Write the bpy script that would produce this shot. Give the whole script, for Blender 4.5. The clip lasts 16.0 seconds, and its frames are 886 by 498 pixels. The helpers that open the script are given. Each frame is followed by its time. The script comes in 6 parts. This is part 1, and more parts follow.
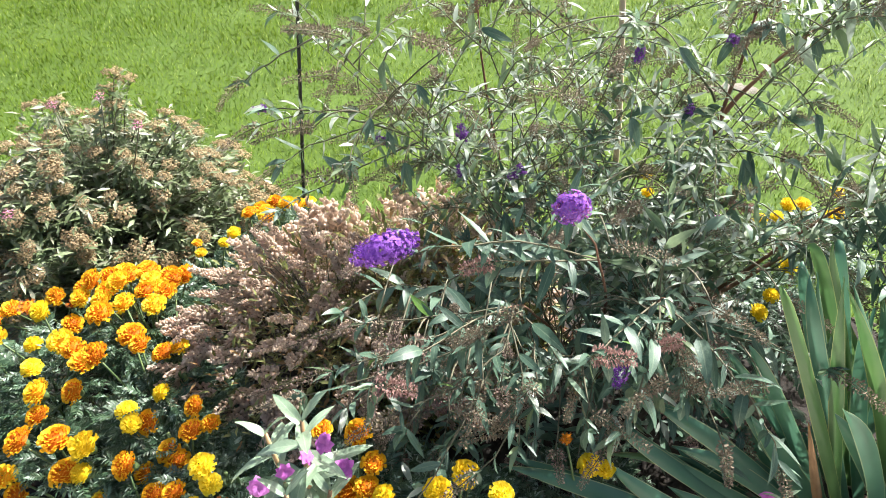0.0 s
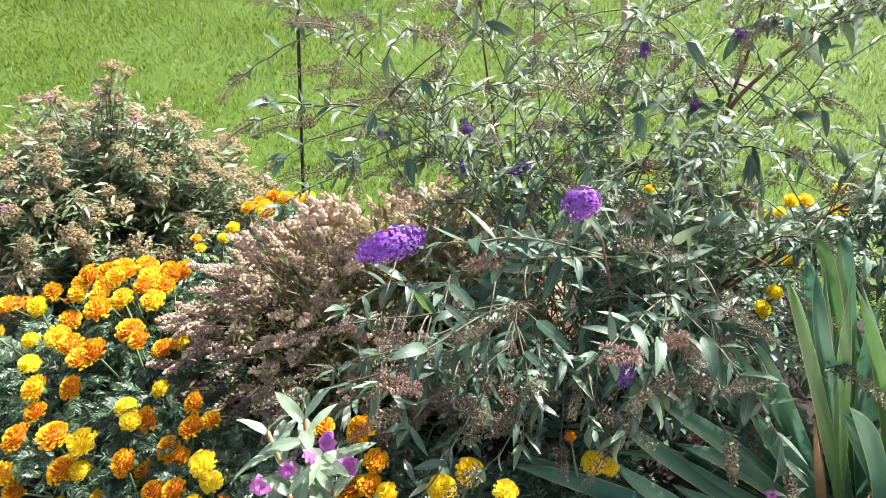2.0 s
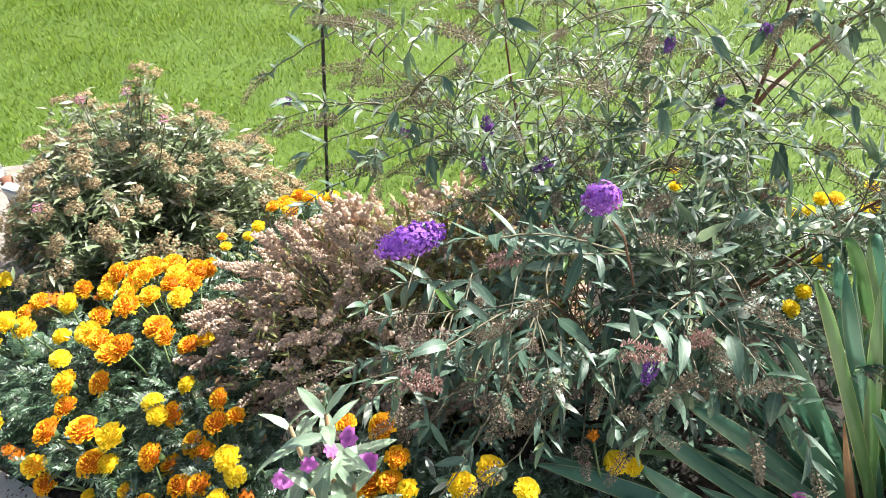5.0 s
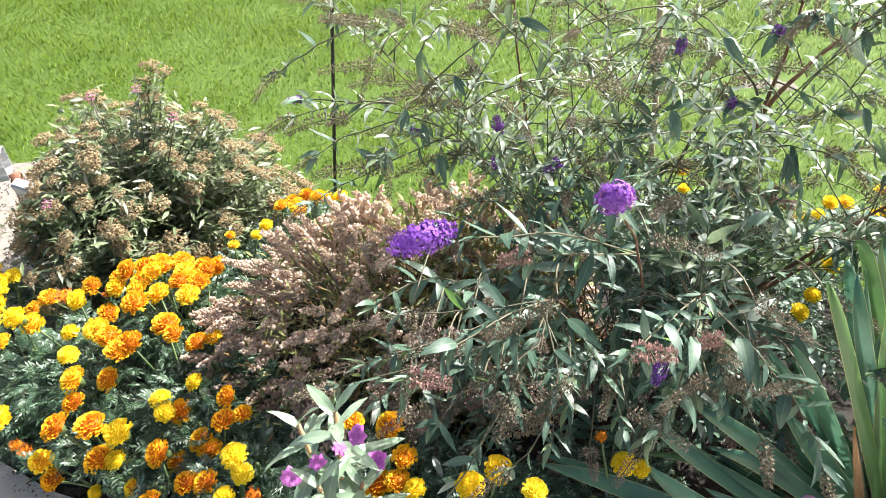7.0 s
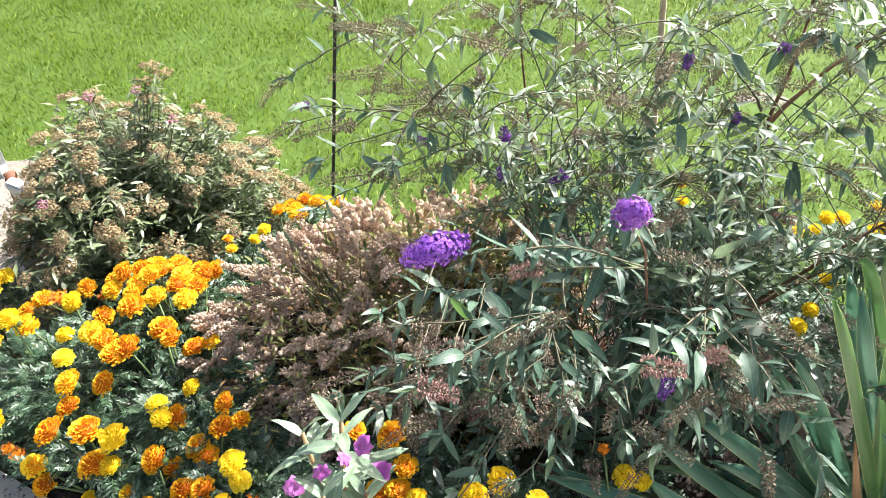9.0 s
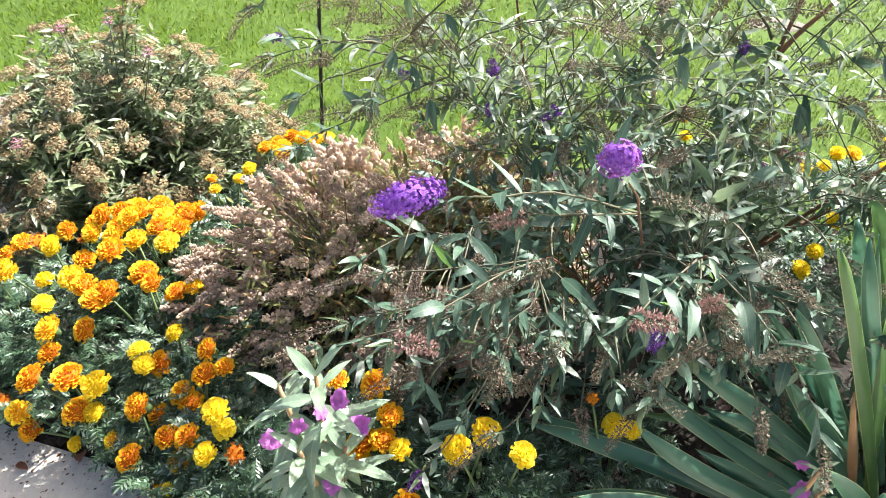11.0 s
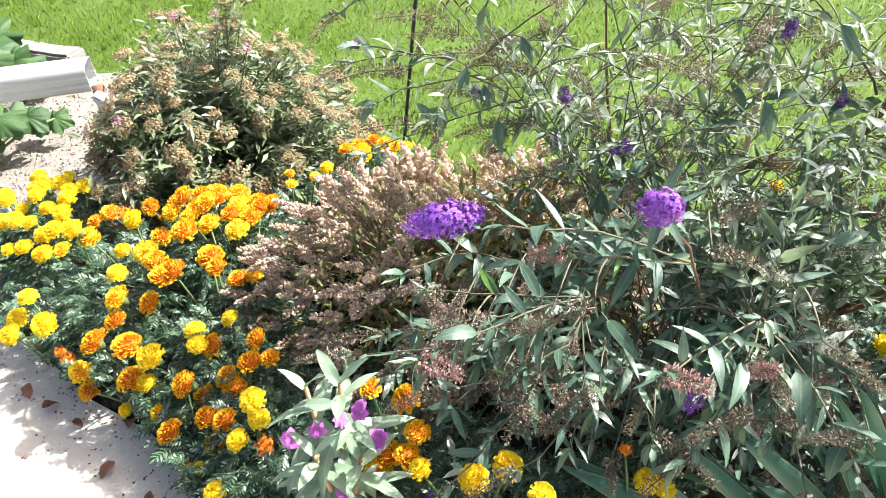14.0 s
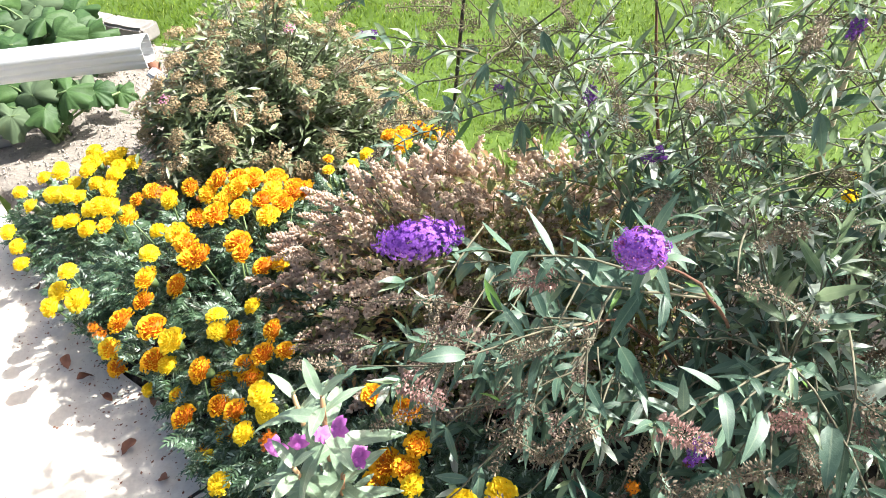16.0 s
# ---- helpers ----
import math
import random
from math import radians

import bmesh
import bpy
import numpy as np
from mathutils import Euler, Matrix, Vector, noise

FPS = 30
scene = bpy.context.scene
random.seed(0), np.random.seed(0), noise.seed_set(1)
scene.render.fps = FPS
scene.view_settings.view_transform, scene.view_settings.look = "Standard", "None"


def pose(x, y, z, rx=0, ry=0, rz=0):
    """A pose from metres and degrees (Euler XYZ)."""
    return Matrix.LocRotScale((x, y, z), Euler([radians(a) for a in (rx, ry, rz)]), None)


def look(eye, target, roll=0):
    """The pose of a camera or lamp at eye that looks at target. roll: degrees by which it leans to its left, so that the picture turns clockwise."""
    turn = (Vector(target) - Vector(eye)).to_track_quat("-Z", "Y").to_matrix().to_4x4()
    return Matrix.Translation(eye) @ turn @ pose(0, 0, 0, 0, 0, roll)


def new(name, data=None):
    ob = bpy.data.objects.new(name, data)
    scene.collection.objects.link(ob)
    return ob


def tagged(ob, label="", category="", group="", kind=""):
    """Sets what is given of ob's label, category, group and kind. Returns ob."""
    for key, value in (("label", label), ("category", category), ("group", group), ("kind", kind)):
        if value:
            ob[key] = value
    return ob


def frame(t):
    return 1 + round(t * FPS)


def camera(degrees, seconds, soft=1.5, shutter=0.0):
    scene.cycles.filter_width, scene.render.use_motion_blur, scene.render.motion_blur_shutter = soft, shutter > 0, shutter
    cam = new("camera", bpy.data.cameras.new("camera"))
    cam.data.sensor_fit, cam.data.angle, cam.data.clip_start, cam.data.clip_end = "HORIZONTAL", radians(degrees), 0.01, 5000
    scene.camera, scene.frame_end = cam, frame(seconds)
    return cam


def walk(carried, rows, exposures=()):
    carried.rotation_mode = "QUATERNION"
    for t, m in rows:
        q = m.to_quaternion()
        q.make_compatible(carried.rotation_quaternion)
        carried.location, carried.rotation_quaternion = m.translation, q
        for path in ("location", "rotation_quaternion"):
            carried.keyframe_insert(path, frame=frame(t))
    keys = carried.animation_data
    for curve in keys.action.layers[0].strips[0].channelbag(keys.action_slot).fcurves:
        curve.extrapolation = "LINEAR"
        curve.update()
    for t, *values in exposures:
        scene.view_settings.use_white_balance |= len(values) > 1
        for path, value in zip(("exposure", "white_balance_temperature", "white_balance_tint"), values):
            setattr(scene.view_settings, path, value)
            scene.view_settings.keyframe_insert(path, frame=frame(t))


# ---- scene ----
cam = camera(66.1, 16.0, soft=0.5)
EXPOSURES = [(0, 1.41, 6280, 10), (8.5, 1.50, 6280, 10), (11, 1.53, 6280, 10), (13, 1.615, 6280, 10), (15, 1.615, 6280, 10), (16, 1.55, 6280, 10)]
PATH = [
    (0, (0.09, 0.042, 1.341), (0.153, 1.648, 0.151), -4.9),
    (0.5, (0.094, 0.048, 1.34), (0.189, 1.663, 0.164), -4.4),
    (1, (0.09, 0.051, 1.336), (0.18, 1.663, 0.156), -4.2),
    (1.5, (0.08, 0.054, 1.338), (0.153, 1.661, 0.15), -4.3),
    (2, (0.078, 0.054, 1.336), (0.15, 1.65, 0.134), -4.6),
    (2.5, (0.081, 0.055, 1.335), (0.123, 1.651, 0.131), -5.3),
    (3, (0.091, 0.058, 1.338), (0.118, 1.647, 0.123), -5.7),
    (3.5, (0.087, 0.051, 1.333), (0.113, 1.648, 0.129), -5.7),
    (4, (0.088, 0.052, 1.337), (0.096, 1.657, 0.143), -6.0),
    (4.5, (0.086, 0.051, 1.334), (0.087, 1.654, 0.139), -6.2),
    (6.8, (0.077, 0.044, 1.323), (0.06, 1.656, 0.14), -5.6),
    (7, (0.074, 0.047, 1.327), (0.061, 1.655, 0.139), -5.8),
    (7.5, (0.074, 0.049, 1.327), (0.082, 1.657, 0.139), -5.3),
    (8, (0.062, 0.046, 1.33), (0.062, 1.683, 0.182), -5.2),
    (8.5, (0.046, 0.04, 1.335), (0.087, 1.682, 0.193), -4.6),
    (8.7, (0.041, 0.044, 1.335), (0.078, 1.678, 0.182), -4.2),
    (10.8, (0.079, 0.125, 1.314), (0.05, 1.621, -0.013), -4.8),
    (11, (0.083, 0.117, 1.31), (0.074, 1.607, -0.023), -5.0),
    (11.5, (0.087, 0.117, 1.314), (0.169, 1.618, -0.005), -4.8),
    (12, (0.066, 0.123, 1.306), (0.312, 1.584, -0.037), -2.1),
    (12.4, (0.082, 0.129, 1.299), (0.21, 1.601, -0.048), -2.9),
    (12.5, (0.078, 0.131, 1.302), (0.148, 1.617, -0.034), -2.7),
    (12.6, (0.083, 0.143, 1.304), (0.062, 1.619, -0.046), -3.7),
    (12.7, (0.098, 0.147, 1.305), (0.01, 1.621, -0.044), -3.6),
    (13, (0.117, 0.159, 1.295), (-0.05, 1.647, -0.031), -2.8),
    (13.5, (0.153, 0.166, 1.296), (-0.124, 1.656, -0.008), -4.2),
    (14, (0.148, 0.141, 1.307), (-0.115, 1.645, 0.015), -3.9),
    (14.5, (0.113, 0.087, 1.314), (0.021, 1.628, 0.043), -2.3),
    (15, (0.136, 0.08, 1.325), (-0.072, 1.631, 0.079), -3.5),
    (15.5, (0.194, 0.169, 1.309), (-0.143, 1.651, 0.01), -2.5),
    (16, (0.246, 0.247, 1.293), (-0.239, 1.66, -0.037), -6.7),
]
walk(cam, [(t, look(eye, target, roll)) for t, eye, target, roll in PATH], EXPOSURES)

# ---- light ----
SUN_DIR = Vector((0.59, 0.42, 0.73)).normalized()
world = bpy.data.worlds.new("sky")
scene.world = world
world.use_nodes = True
_n = world.node_tree.nodes
_sky = _n.new("ShaderNodeTexSky")
_sky.sky_type, _sky.sun_disc = "NISHITA", False
_sky.air_density, _sky.dust_density, _sky.ozone_density = 0.75, 6.0, 0.4
_sky.sun_elevation = math.asin(SUN_DIR.z)
_sky.sun_rotation = math.atan2(SUN_DIR.x, SUN_DIR.y)
world.node_tree.links.new(_sky.outputs[0], _n["Background"].inputs[0])
_n["Background"].inputs[1].default_value = 0.095
_sun = bpy.data.lights.new("sun", "SUN")
_sun.energy, _sun.angle, _sun.color = 5.0, radians(0.55), (0.985, 0.95, 0.90)
sun = new("sun", _sun)
sun.matrix_world = look(SUN_DIR * 20, (0, 0, 0))

# ---- materials ----
rng = np.random.default_rng(7)


def mat(name, c1, c2, rough=0.6, scale=40.0, trans=0.0, spec=0.5, bump=0.0, per="object", hue=0.0, third=None):
    """Two-tone surface mottled at two scales, varied piece by piece; trans lets light through thin leaves and petals."""
    m = bpy.data.materials.new(name)
    m.use_nodes = True
    nt = m.node_tree
    N, L = nt.nodes, nt.links
    b = N["Principled BSDF"]
    co = N.new("ShaderNodeTexCoord")
    fine = N.new("ShaderNodeTexNoise")
    fine.inputs["Scale"].default_value, fine.inputs["Detail"].default_value = scale, 5
    L.new(co.outputs["Object"], fine.inputs["Vector"])
    broad = N.new("ShaderNodeTexNoise")
    broad.inputs["Scale"].default_value, broad.inputs["Detail"].default_value = scale * 0.17, 2
    L.new(co.outputs["Object"], broad.inputs["Vector"])
    add = N.new("ShaderNodeMath")
    add.operation = "ADD"
    L.new(fine.outputs["Fac"], add.inputs[0])
    L.new(broad.outputs["Fac"], add.inputs[1])
    if per == "island":
        r = N.new("ShaderNodeNewGeometry").outputs["Random Per Island"]
    else:
        r = N.new("ShaderNodeObjectInfo").outputs["Random"]
    tot = N.new("ShaderNodeMath")
    tot.operation = "MULTIPLY_ADD"
    tot.inputs[1].default_value = 0.9
    L.new(r, tot.inputs[0])
    L.new(add.outputs[0], tot.inputs[2])
    ramp = N.new("ShaderNodeMapRange")
    ramp.inputs["From Min"].default_value, ramp.inputs["From Max"].default_value = 0.75, 2.15
    L.new(tot.outputs[0], ramp.inputs["Value"])
    mix = N.new("ShaderNodeMix")
    mix.data_type = "RGBA"
    mix.inputs["A"].default_value, mix.inputs["B"].default_value = (*c1, 1), (*c2, 1)
    L.new(ramp.outputs[0], mix.inputs["Factor"])
    col = mix.outputs["Result"]
    if third:
        m2 = N.new("ShaderNodeMix")
        m2.data_type = "RGBA"
        gt = N.new("ShaderNodeMath")
        gt.operation, gt.inputs[1].default_value = "GREATER_THAN", third[1]
        L.new(r, gt.inputs[0])
        L.new(gt.outputs[0], m2.inputs["Factor"])
        L.new(col, m2.inputs["A"])
        m2.inputs["B"].default_value = (*third[0], 1)
        col = m2.outputs["Result"]
    L.new(col, b.inputs["Base Color"])
    b.inputs["Roughness"].default_value = rough
    b.inputs["Specular IOR Level"].default_value = spec
    if bump:
        bp = N.new("ShaderNodeBump")
        bp.inputs["Strength"].default_value, bp.inputs["Distance"].default_value = bump, 0.004
        L.new(fine.outputs["Fac"], bp.inputs["Height"])
        L.new(bp.outputs[0], b.inputs["Normal"])
    if trans:
        t = N.new("ShaderNodeBsdfTranslucent")
        L.new(col, t.inputs["Color"])
        ms = N.new("ShaderNodeMixShader")
        ms.inputs[0].default_value = trans
        L.new(b.outputs[0], ms.inputs[1])
        L.new(t.outputs[0], ms.inputs[2])
        L.new(ms.outputs[0], N["Material Output"].inputs["Surface"])
    return m


def veined(m, pale, ribs):
    """Draws a pale midrib and arching side veins on a leaf material, by the place on the blade."""
    N, L = m.node_tree.nodes, m.node_tree.links
    bs = N["Principled BSDF"]
    src = bs.inputs["Base Color"].links[0].from_socket
    at = N.new("ShaderNodeAttribute")
    at.attribute_name = "blade"
    xyz = N.new("ShaderNodeSeparateXYZ")
    L.new(at.outputs["Vector"], xyz.inputs[0])

    def calc(op, a, c=None):
        n = N.new("ShaderNodeMath")
        n.operation = op
        for k, v in enumerate((a, c)):
            if v is None:
                continue
            if isinstance(v, (int, float)):
                n.inputs[k].default_value = v
            else:
                L.new(v, n.inputs[k])
        return n.outputs[0]

    ax = calc("ABSOLUTE", xyz.outputs[0])
    wave = calc("SINE", calc("MULTIPLY", calc("SUBTRACT", xyz.outputs[1], calc("MULTIPLY", ax, 0.16)), ribs * 6.283))
    side = calc("POWER", calc("MULTIPLY_ADD", wave, 0.5), 6.0)
    side.node.inputs[0].links[0].from_node.inputs[2].default_value = 0.5
    rib = calc("LESS_THAN", ax, 0.09)
    fac = calc("MINIMUM", calc("ADD", calc("MULTIPLY", rib, 0.45), calc("MULTIPLY", side, 0.09)), 1.0)
    mix = N.new("ShaderNodeMix")
    mix.data_type = "RGBA"
    mix.inputs["B"].default_value = (*pale, 1)
    L.new(fac, mix.inputs["Factor"])
    L.new(src, mix.inputs["A"])
    L.new(mix.outputs["Result"], bs.inputs["Base Color"])
    bump = N.new("ShaderNodeBump")
    bump.inputs["Strength"].default_value, bump.inputs["Distance"].default_value, bump.invert = 0.35, 0.0015, True
    L.new(fac, bump.inputs["Height"])
    if bs.inputs["Normal"].links:
        L.new(bs.inputs["Normal"].links[0].from_socket, bump.inputs["Normal"])
    L.new(bump.outputs[0], bs.inputs["Normal"])


def margined(m, pale):
    """Draws a thin pale margin along both edges of a sword blade."""
    N, L = m.node_tree.nodes, m.node_tree.links
    bs = N["Principled BSDF"]
    src = bs.inputs["Base Color"].links[0].from_socket
    at = N.new("ShaderNodeAttribute")
    at.attribute_name = "blade"
    xyz = N.new("ShaderNodeSeparateXYZ")
    L.new(at.outputs["Vector"], xyz.inputs[0])
    edge = N.new("ShaderNodeMath")
    edge.operation = "ABSOLUTE"
    L.new(xyz.outputs[0], edge.inputs[0])
    ramp = N.new("ShaderNodeMapRange")
    ramp.inputs["From Min"].default_value, ramp.inputs["From Max"].default_value, ramp.inputs["To Max"].default_value = 0.86, 0.96, 0.8
    L.new(edge.outputs[0], ramp.inputs["Value"])
    mix = N.new("ShaderNodeMix")
    mix.data_type = "RGBA"
    mix.inputs["B"].default_value = (*pale, 1)
    L.new(ramp.outputs[0], mix.inputs["Factor"])
    L.new(src, mix.inputs["A"])
    L.new(mix.outputs["Result"], bs.inputs["Base Color"])


GRASS = mat("grass_blade", (0.050, 0.112, 0.004), (0.150, 0.222, 0.014), 0.65, 11, 0.38, 0.2, per="island", third=((0.23, 0.30, 0.075), 0.93))
TURF = mat("turf", (0.042, 0.090, 0.006), (0.086, 0.142, 0.014), 0.95, 30, bump=0.5)
SOIL = mat("bed_soil", (0.014, 0.011, 0.008), (0.048, 0.037, 0.027), 0.95, 60, bump=1.0)
DRY_SOIL = mat("dry_soil", (0.15, 0.130, 0.106), (0.34, 0.305, 0.258), 0.95, 90, bump=1.0)
CONCRETE = mat("concrete", (0.40, 0.358, 0.292), (0.68, 0.628, 0.53), 0.9, 75, bump=0.6)
BUD_LEAF = mat("butterfly_bush_leaf", (0.040, 0.090, 0.060), (0.130, 0.208, 0.143), 0.44, 60, 0.20, 0.5, 0.15, third=((0.12, 0.24, 0.04), 0.95))
# The third colour paints some leaves pale, for felted undersides and sunlit highlights.
BUD_LEAF_I = mat("butterfly_bush_leaf_mass", (0.042, 0.094, 0.060), (0.150, 0.240, 0.163), 0.42, 60, 0.26, 0.5, 0.15, per="island", third=((0.22, 0.33, 0.225), 0.82))
# Paler copy of the leaf: young felt, plus sunlit brightness put into the colour.
BUD_YOUNG_LIT = mat("young_and_sunlit_bush_leaf", (0.085, 0.150, 0.068), (0.345, 0.43, 0.255), 0.38, 60, 0.48, 0.55, 0.15, per="island", third=((0.52, 0.58, 0.50), 0.66))
BARK = mat("red_brown_bark", (0.12, 0.05, 0.03), (0.27, 0.14, 0.085), 0.8, 90, bump=0.5)
TWIG = mat("grey_green_twig", (0.08, 0.078, 0.044), (0.17, 0.157, 0.10), 0.8, 90)
DEAD = mat("spent_panicle", (0.105, 0.085, 0.060), (0.35, 0.29, 0.21), 0.9, 200, 0.15, 0.2, per="island")
DEAD_L = mat("long_dry_panicle", (0.15, 0.105, 0.084), (0.40, 0.31, 0.255), 0.9, 200, 0.2, 0.2, per="island")
DEAD_P = mat("fading_panicle", (0.24, 0.135, 0.12), (0.48, 0.32, 0.28), 0.9, 200, 0.2, 0.2, per="island")
PURPLE = mat("violet_floret", (0.17, 0.042, 0.36), (0.41, 0.165, 0.66), 0.6, 300, 0.3, 0.3, per="island")
VIOLET_DK = mat("deep_violet_floret", (0.09, 0.02, 0.18), (0.30, 0.10, 0.48), 0.6, 300, 0.3, 0.3, per="island")
ORANGE_EYE = mat("floret_eye", (0.42, 0.09, 0.34), (0.60, 0.22, 0.46), 0.6, 100, 0.2)
# The pale third colour paints glossy sunlit highlights onto some leaves.
MG_LEAF = mat("marigold_leaf", (0.028, 0.066, 0.033), (0.11, 0.185, 0.098), 0.36, 80, 0.24, 0.6, per="island", third=((0.25, 0.34, 0.26), 0.85))
STEM = mat("green_stem", (0.07, 0.12, 0.04), (0.14, 0.20, 0.07), 0.55, 80)
GOLD = mat("gold_petal_edge", (0.88, 0.47, 0.014), (0.97, 0.67, 0.04), 0.6, 120, 0.3, 0.2)
RUSSET = mat("russet_petal", (0.50, 0.10, 0.006), (0.86, 0.31, 0.01), 0.6, 160, 0.3, 0.2)
ORANGE = mat("orange_petal", (0.84, 0.34, 0.008), (0.96, 0.54, 0.02), 0.6, 140, 0.3, 0.2)
YELLOW = mat("lemon_petal", (0.90, 0.68, 0.025), (0.98, 0.86, 0.08), 0.6, 120, 0.35, 0.2)
YELLOW_IN = mat("yellow_petal_heart", (0.88, 0.60, 0.008), (0.96, 0.76, 0.03), 0.6, 120, 0.3, 0.2)
BROWN_PETAL = mat("withered_petal", (0.16, 0.05, 0.012), (0.38, 0.15, 0.04), 0.8, 120, 0.15, 0.2)
PLUME = mat("dry_brown_plume", (0.59, 0.465, 0.365), (0.88, 0.745, 0.625), 0.95, 260, 0.50, 0.1, 0.6, per="island")
PLUME_Y = mat("unripe_plume", (0.26, 0.235, 0.08), (0.54, 0.49, 0.22), 0.8, 120, 0.3, 0.2, per="island")
PLUME_LEAF = mat("yellowing_leaf", (0.10, 0.13, 0.035), (0.34, 0.35, 0.125), 0.6, 60, 0.35, 0.4, per="island", third=((0.30, 0.19, 0.08), 0.78))
SPI_LEAF = mat("spirea_leaf", (0.11, 0.158, 0.070), (0.29, 0.355, 0.18), 0.40, 60, 0.34, 0.6, per="island", third=((0.34, 0.36, 0.25), 0.80))
SPI_HEAD = mat("tan_seed_head", (0.30, 0.225, 0.125), (0.50, 0.40, 0.245), 0.9, 160, 0.35, 0.15, per="island")
SPI_PINK = mat("pink_floret", (0.50, 0.13, 0.28), (0.80, 0.35, 0.52), 0.7, 160, 0.25, 0.2, per="island")
IRIS = mat("iris_blade", (0.052, 0.148, 0.090), (0.118, 0.262, 0.160), 0.33, 14, 0.24, 0.55, 0.1)
# Yellow-green serves yellowing blades and paints the sunlit look of upright ones.
IRIS_Y = mat("yellowing_and_sunlit_iris_blade", (0.075, 0.17, 0.055), (0.165, 0.28, 0.08), 0.36, 14, 0.25, 0.5, 0.1)
IRIS_DRY = mat("dry_iris_blade", (0.26, 0.13, 0.06), (0.45, 0.28, 0.15), 0.8, 30, 0.15, 0.2)
BALSAM = mat("balsam_leaf", (0.19, 0.28, 0.17), (0.31, 0.41, 0.285), 0.24, 40, 0.25, 0.9, 0.2)
BALSAM_STEM = mat("balsam_stem", (0.32, 0.16, 0.08), (0.50, 0.33, 0.16), 0.5, 60)
MAGENTA = mat("magenta_petal", (0.48, 0.09, 0.46), (0.72, 0.28, 0.68), 0.55, 80, 0.35, 0.3)
SQUASH = mat("squash_leaf", (0.024, 0.066, 0.022), (0.082, 0.155, 0.048), 0.55, 45, 0.30, 0.3, 0.8)
SQUASH_PALE = mat("pale_squash_leaf", (0.045, 0.08, 0.035), (0.13, 0.18, 0.10), 0.7, 22, 0.18, 0.2, 0.5)
WHITE = mat("white_painted_metal", (0.44, 0.455, 0.46), (0.56, 0.57, 0.57), 0.4, 12, bump=0.05)
RUST = mat("rusty_bracket", (0.16, 0.06, 0.03), (0.34, 0.18, 0.11), 0.8, 60, bump=0.4)
STONE = mat("pale_edging_stone", (0.19, 0.178, 0.162), (0.33, 0.318, 0.295), 0.9, 30, bump=0.8)
BLACK = mat("black_coated_steel", (0.012, 0.013, 0.012), (0.03, 0.03, 0.028), 0.45, 60)
WOOD = mat("bare_wood_stick", (0.42, 0.32, 0.20), (0.62, 0.51, 0.35), 0.75, 50, bump=0.3)
LITTER = mat("dry_leaf", (0.14, 0.055, 0.03), (0.32, 0.15, 0.09), 0.8, 80, 0.15, bump=0.3)
SIDING = mat("blue_grey_post", (0.42, 0.47, 0.52), (0.52, 0.56, 0.60), 0.6, 20)


veined(BUD_LEAF, (0.24, 0.31, 0.20), 14)
veined(BUD_LEAF_I, (0.24, 0.31, 0.20), 14)
veined(BUD_YOUNG_LIT, (0.36, 0.42, 0.28), 14)
veined(BALSAM, (0.42, 0.52, 0.36), 9)
margined(IRIS, (0.42, 0.46, 0.22))
margined(IRIS_Y, (0.50, 0.48, 0.18))


# ---- mesh tools ----
def solid(name, V, F, mats, parent=None, label="", fm=None, smooth=True):
    """One mesh object from vertex and face arrays (faces all of one size)."""
    V, F = np.asarray(V, dtype=np.float32).reshape(-1, 3), np.asarray(F, dtype=np.int32)
    me = bpy.data.meshes.new(name)
    n, k = F.shape
    me.vertices.add(len(V))
    me.vertices.foreach_set("co", V.ravel())
    me.loops.add(n * k)
    me.loops.foreach_set("vertex_index", F.ravel())
    me.polygons.add(n)
    me.polygons.foreach_set("loop_start", np.arange(n, dtype=np.int32) * k)
    for m in mats:
        me.materials.append(m)
    if fm is not None:
        me.polygons.foreach_set("material_index", np.asarray(fm, dtype=np.int32))
    me.polygons.foreach_set("use_smooth", np.full(n, smooth))
    me.update(calc_edges=True)
    ob = new(name, me)
    if parent is not None:
        ob.parent = parent
    if label:
        tagged(ob, label)
    return ob


def share(name, me, m, parent, label=""):
    """Another object on the same mesh data, at the pose m."""
    ob = new(name, me)
    ob.matrix_basis = m
    ob.parent = parent
    if label:
        tagged(ob, label)
    return ob


def thing(name, x, y, z, label, category, group="", kind=""):
    ob = new(name)
    ob.empty_display_size = 0.05
    ob.location = (x, y, z)
    bpy.context.view_layer.update()
    return tagged(ob, label, category, group, kind)


def frames(P, D, U, S):
    """Poses at P with the y axis along D, z near U, and size S: an array (k, 4, 4)."""
    P, D, U = (np.asarray(a, dtype=float).reshape(-1, 3) for a in (P, D, U))
    D = D / np.linalg.norm(D, axis=1, keepdims=True)
    X = np.cross(D, U)
    X /= np.linalg.norm(X, axis=1, keepdims=True) + 1e-9
    Z = np.cross(X, D)
    S = np.broadcast_to(np.asarray(S, dtype=float), (len(P),))
    M = np.zeros((len(P), 4, 4))
    for i, A in enumerate((X, D, Z)):
        M[:, :3, i] = A * S[:, None]
    M[:, :3, 3], M[:, 3, 3] = P, 1
    return M


def scatter(T, M):
    """The template T = (V, F) at every pose of M, as one pair of arrays."""
    V, F = np.asarray(T[0], dtype=float), np.asarray(T[1])
    H = np.c_[V, np.ones(len(V))]
    W = np.einsum("kij,nj->kni", M, H)[:, :, :3].reshape(-1, 3)
    G = (F[None] + (np.arange(len(M)) * len(V))[:, None, None]).reshape(-1, F.shape[1])
    return W, G


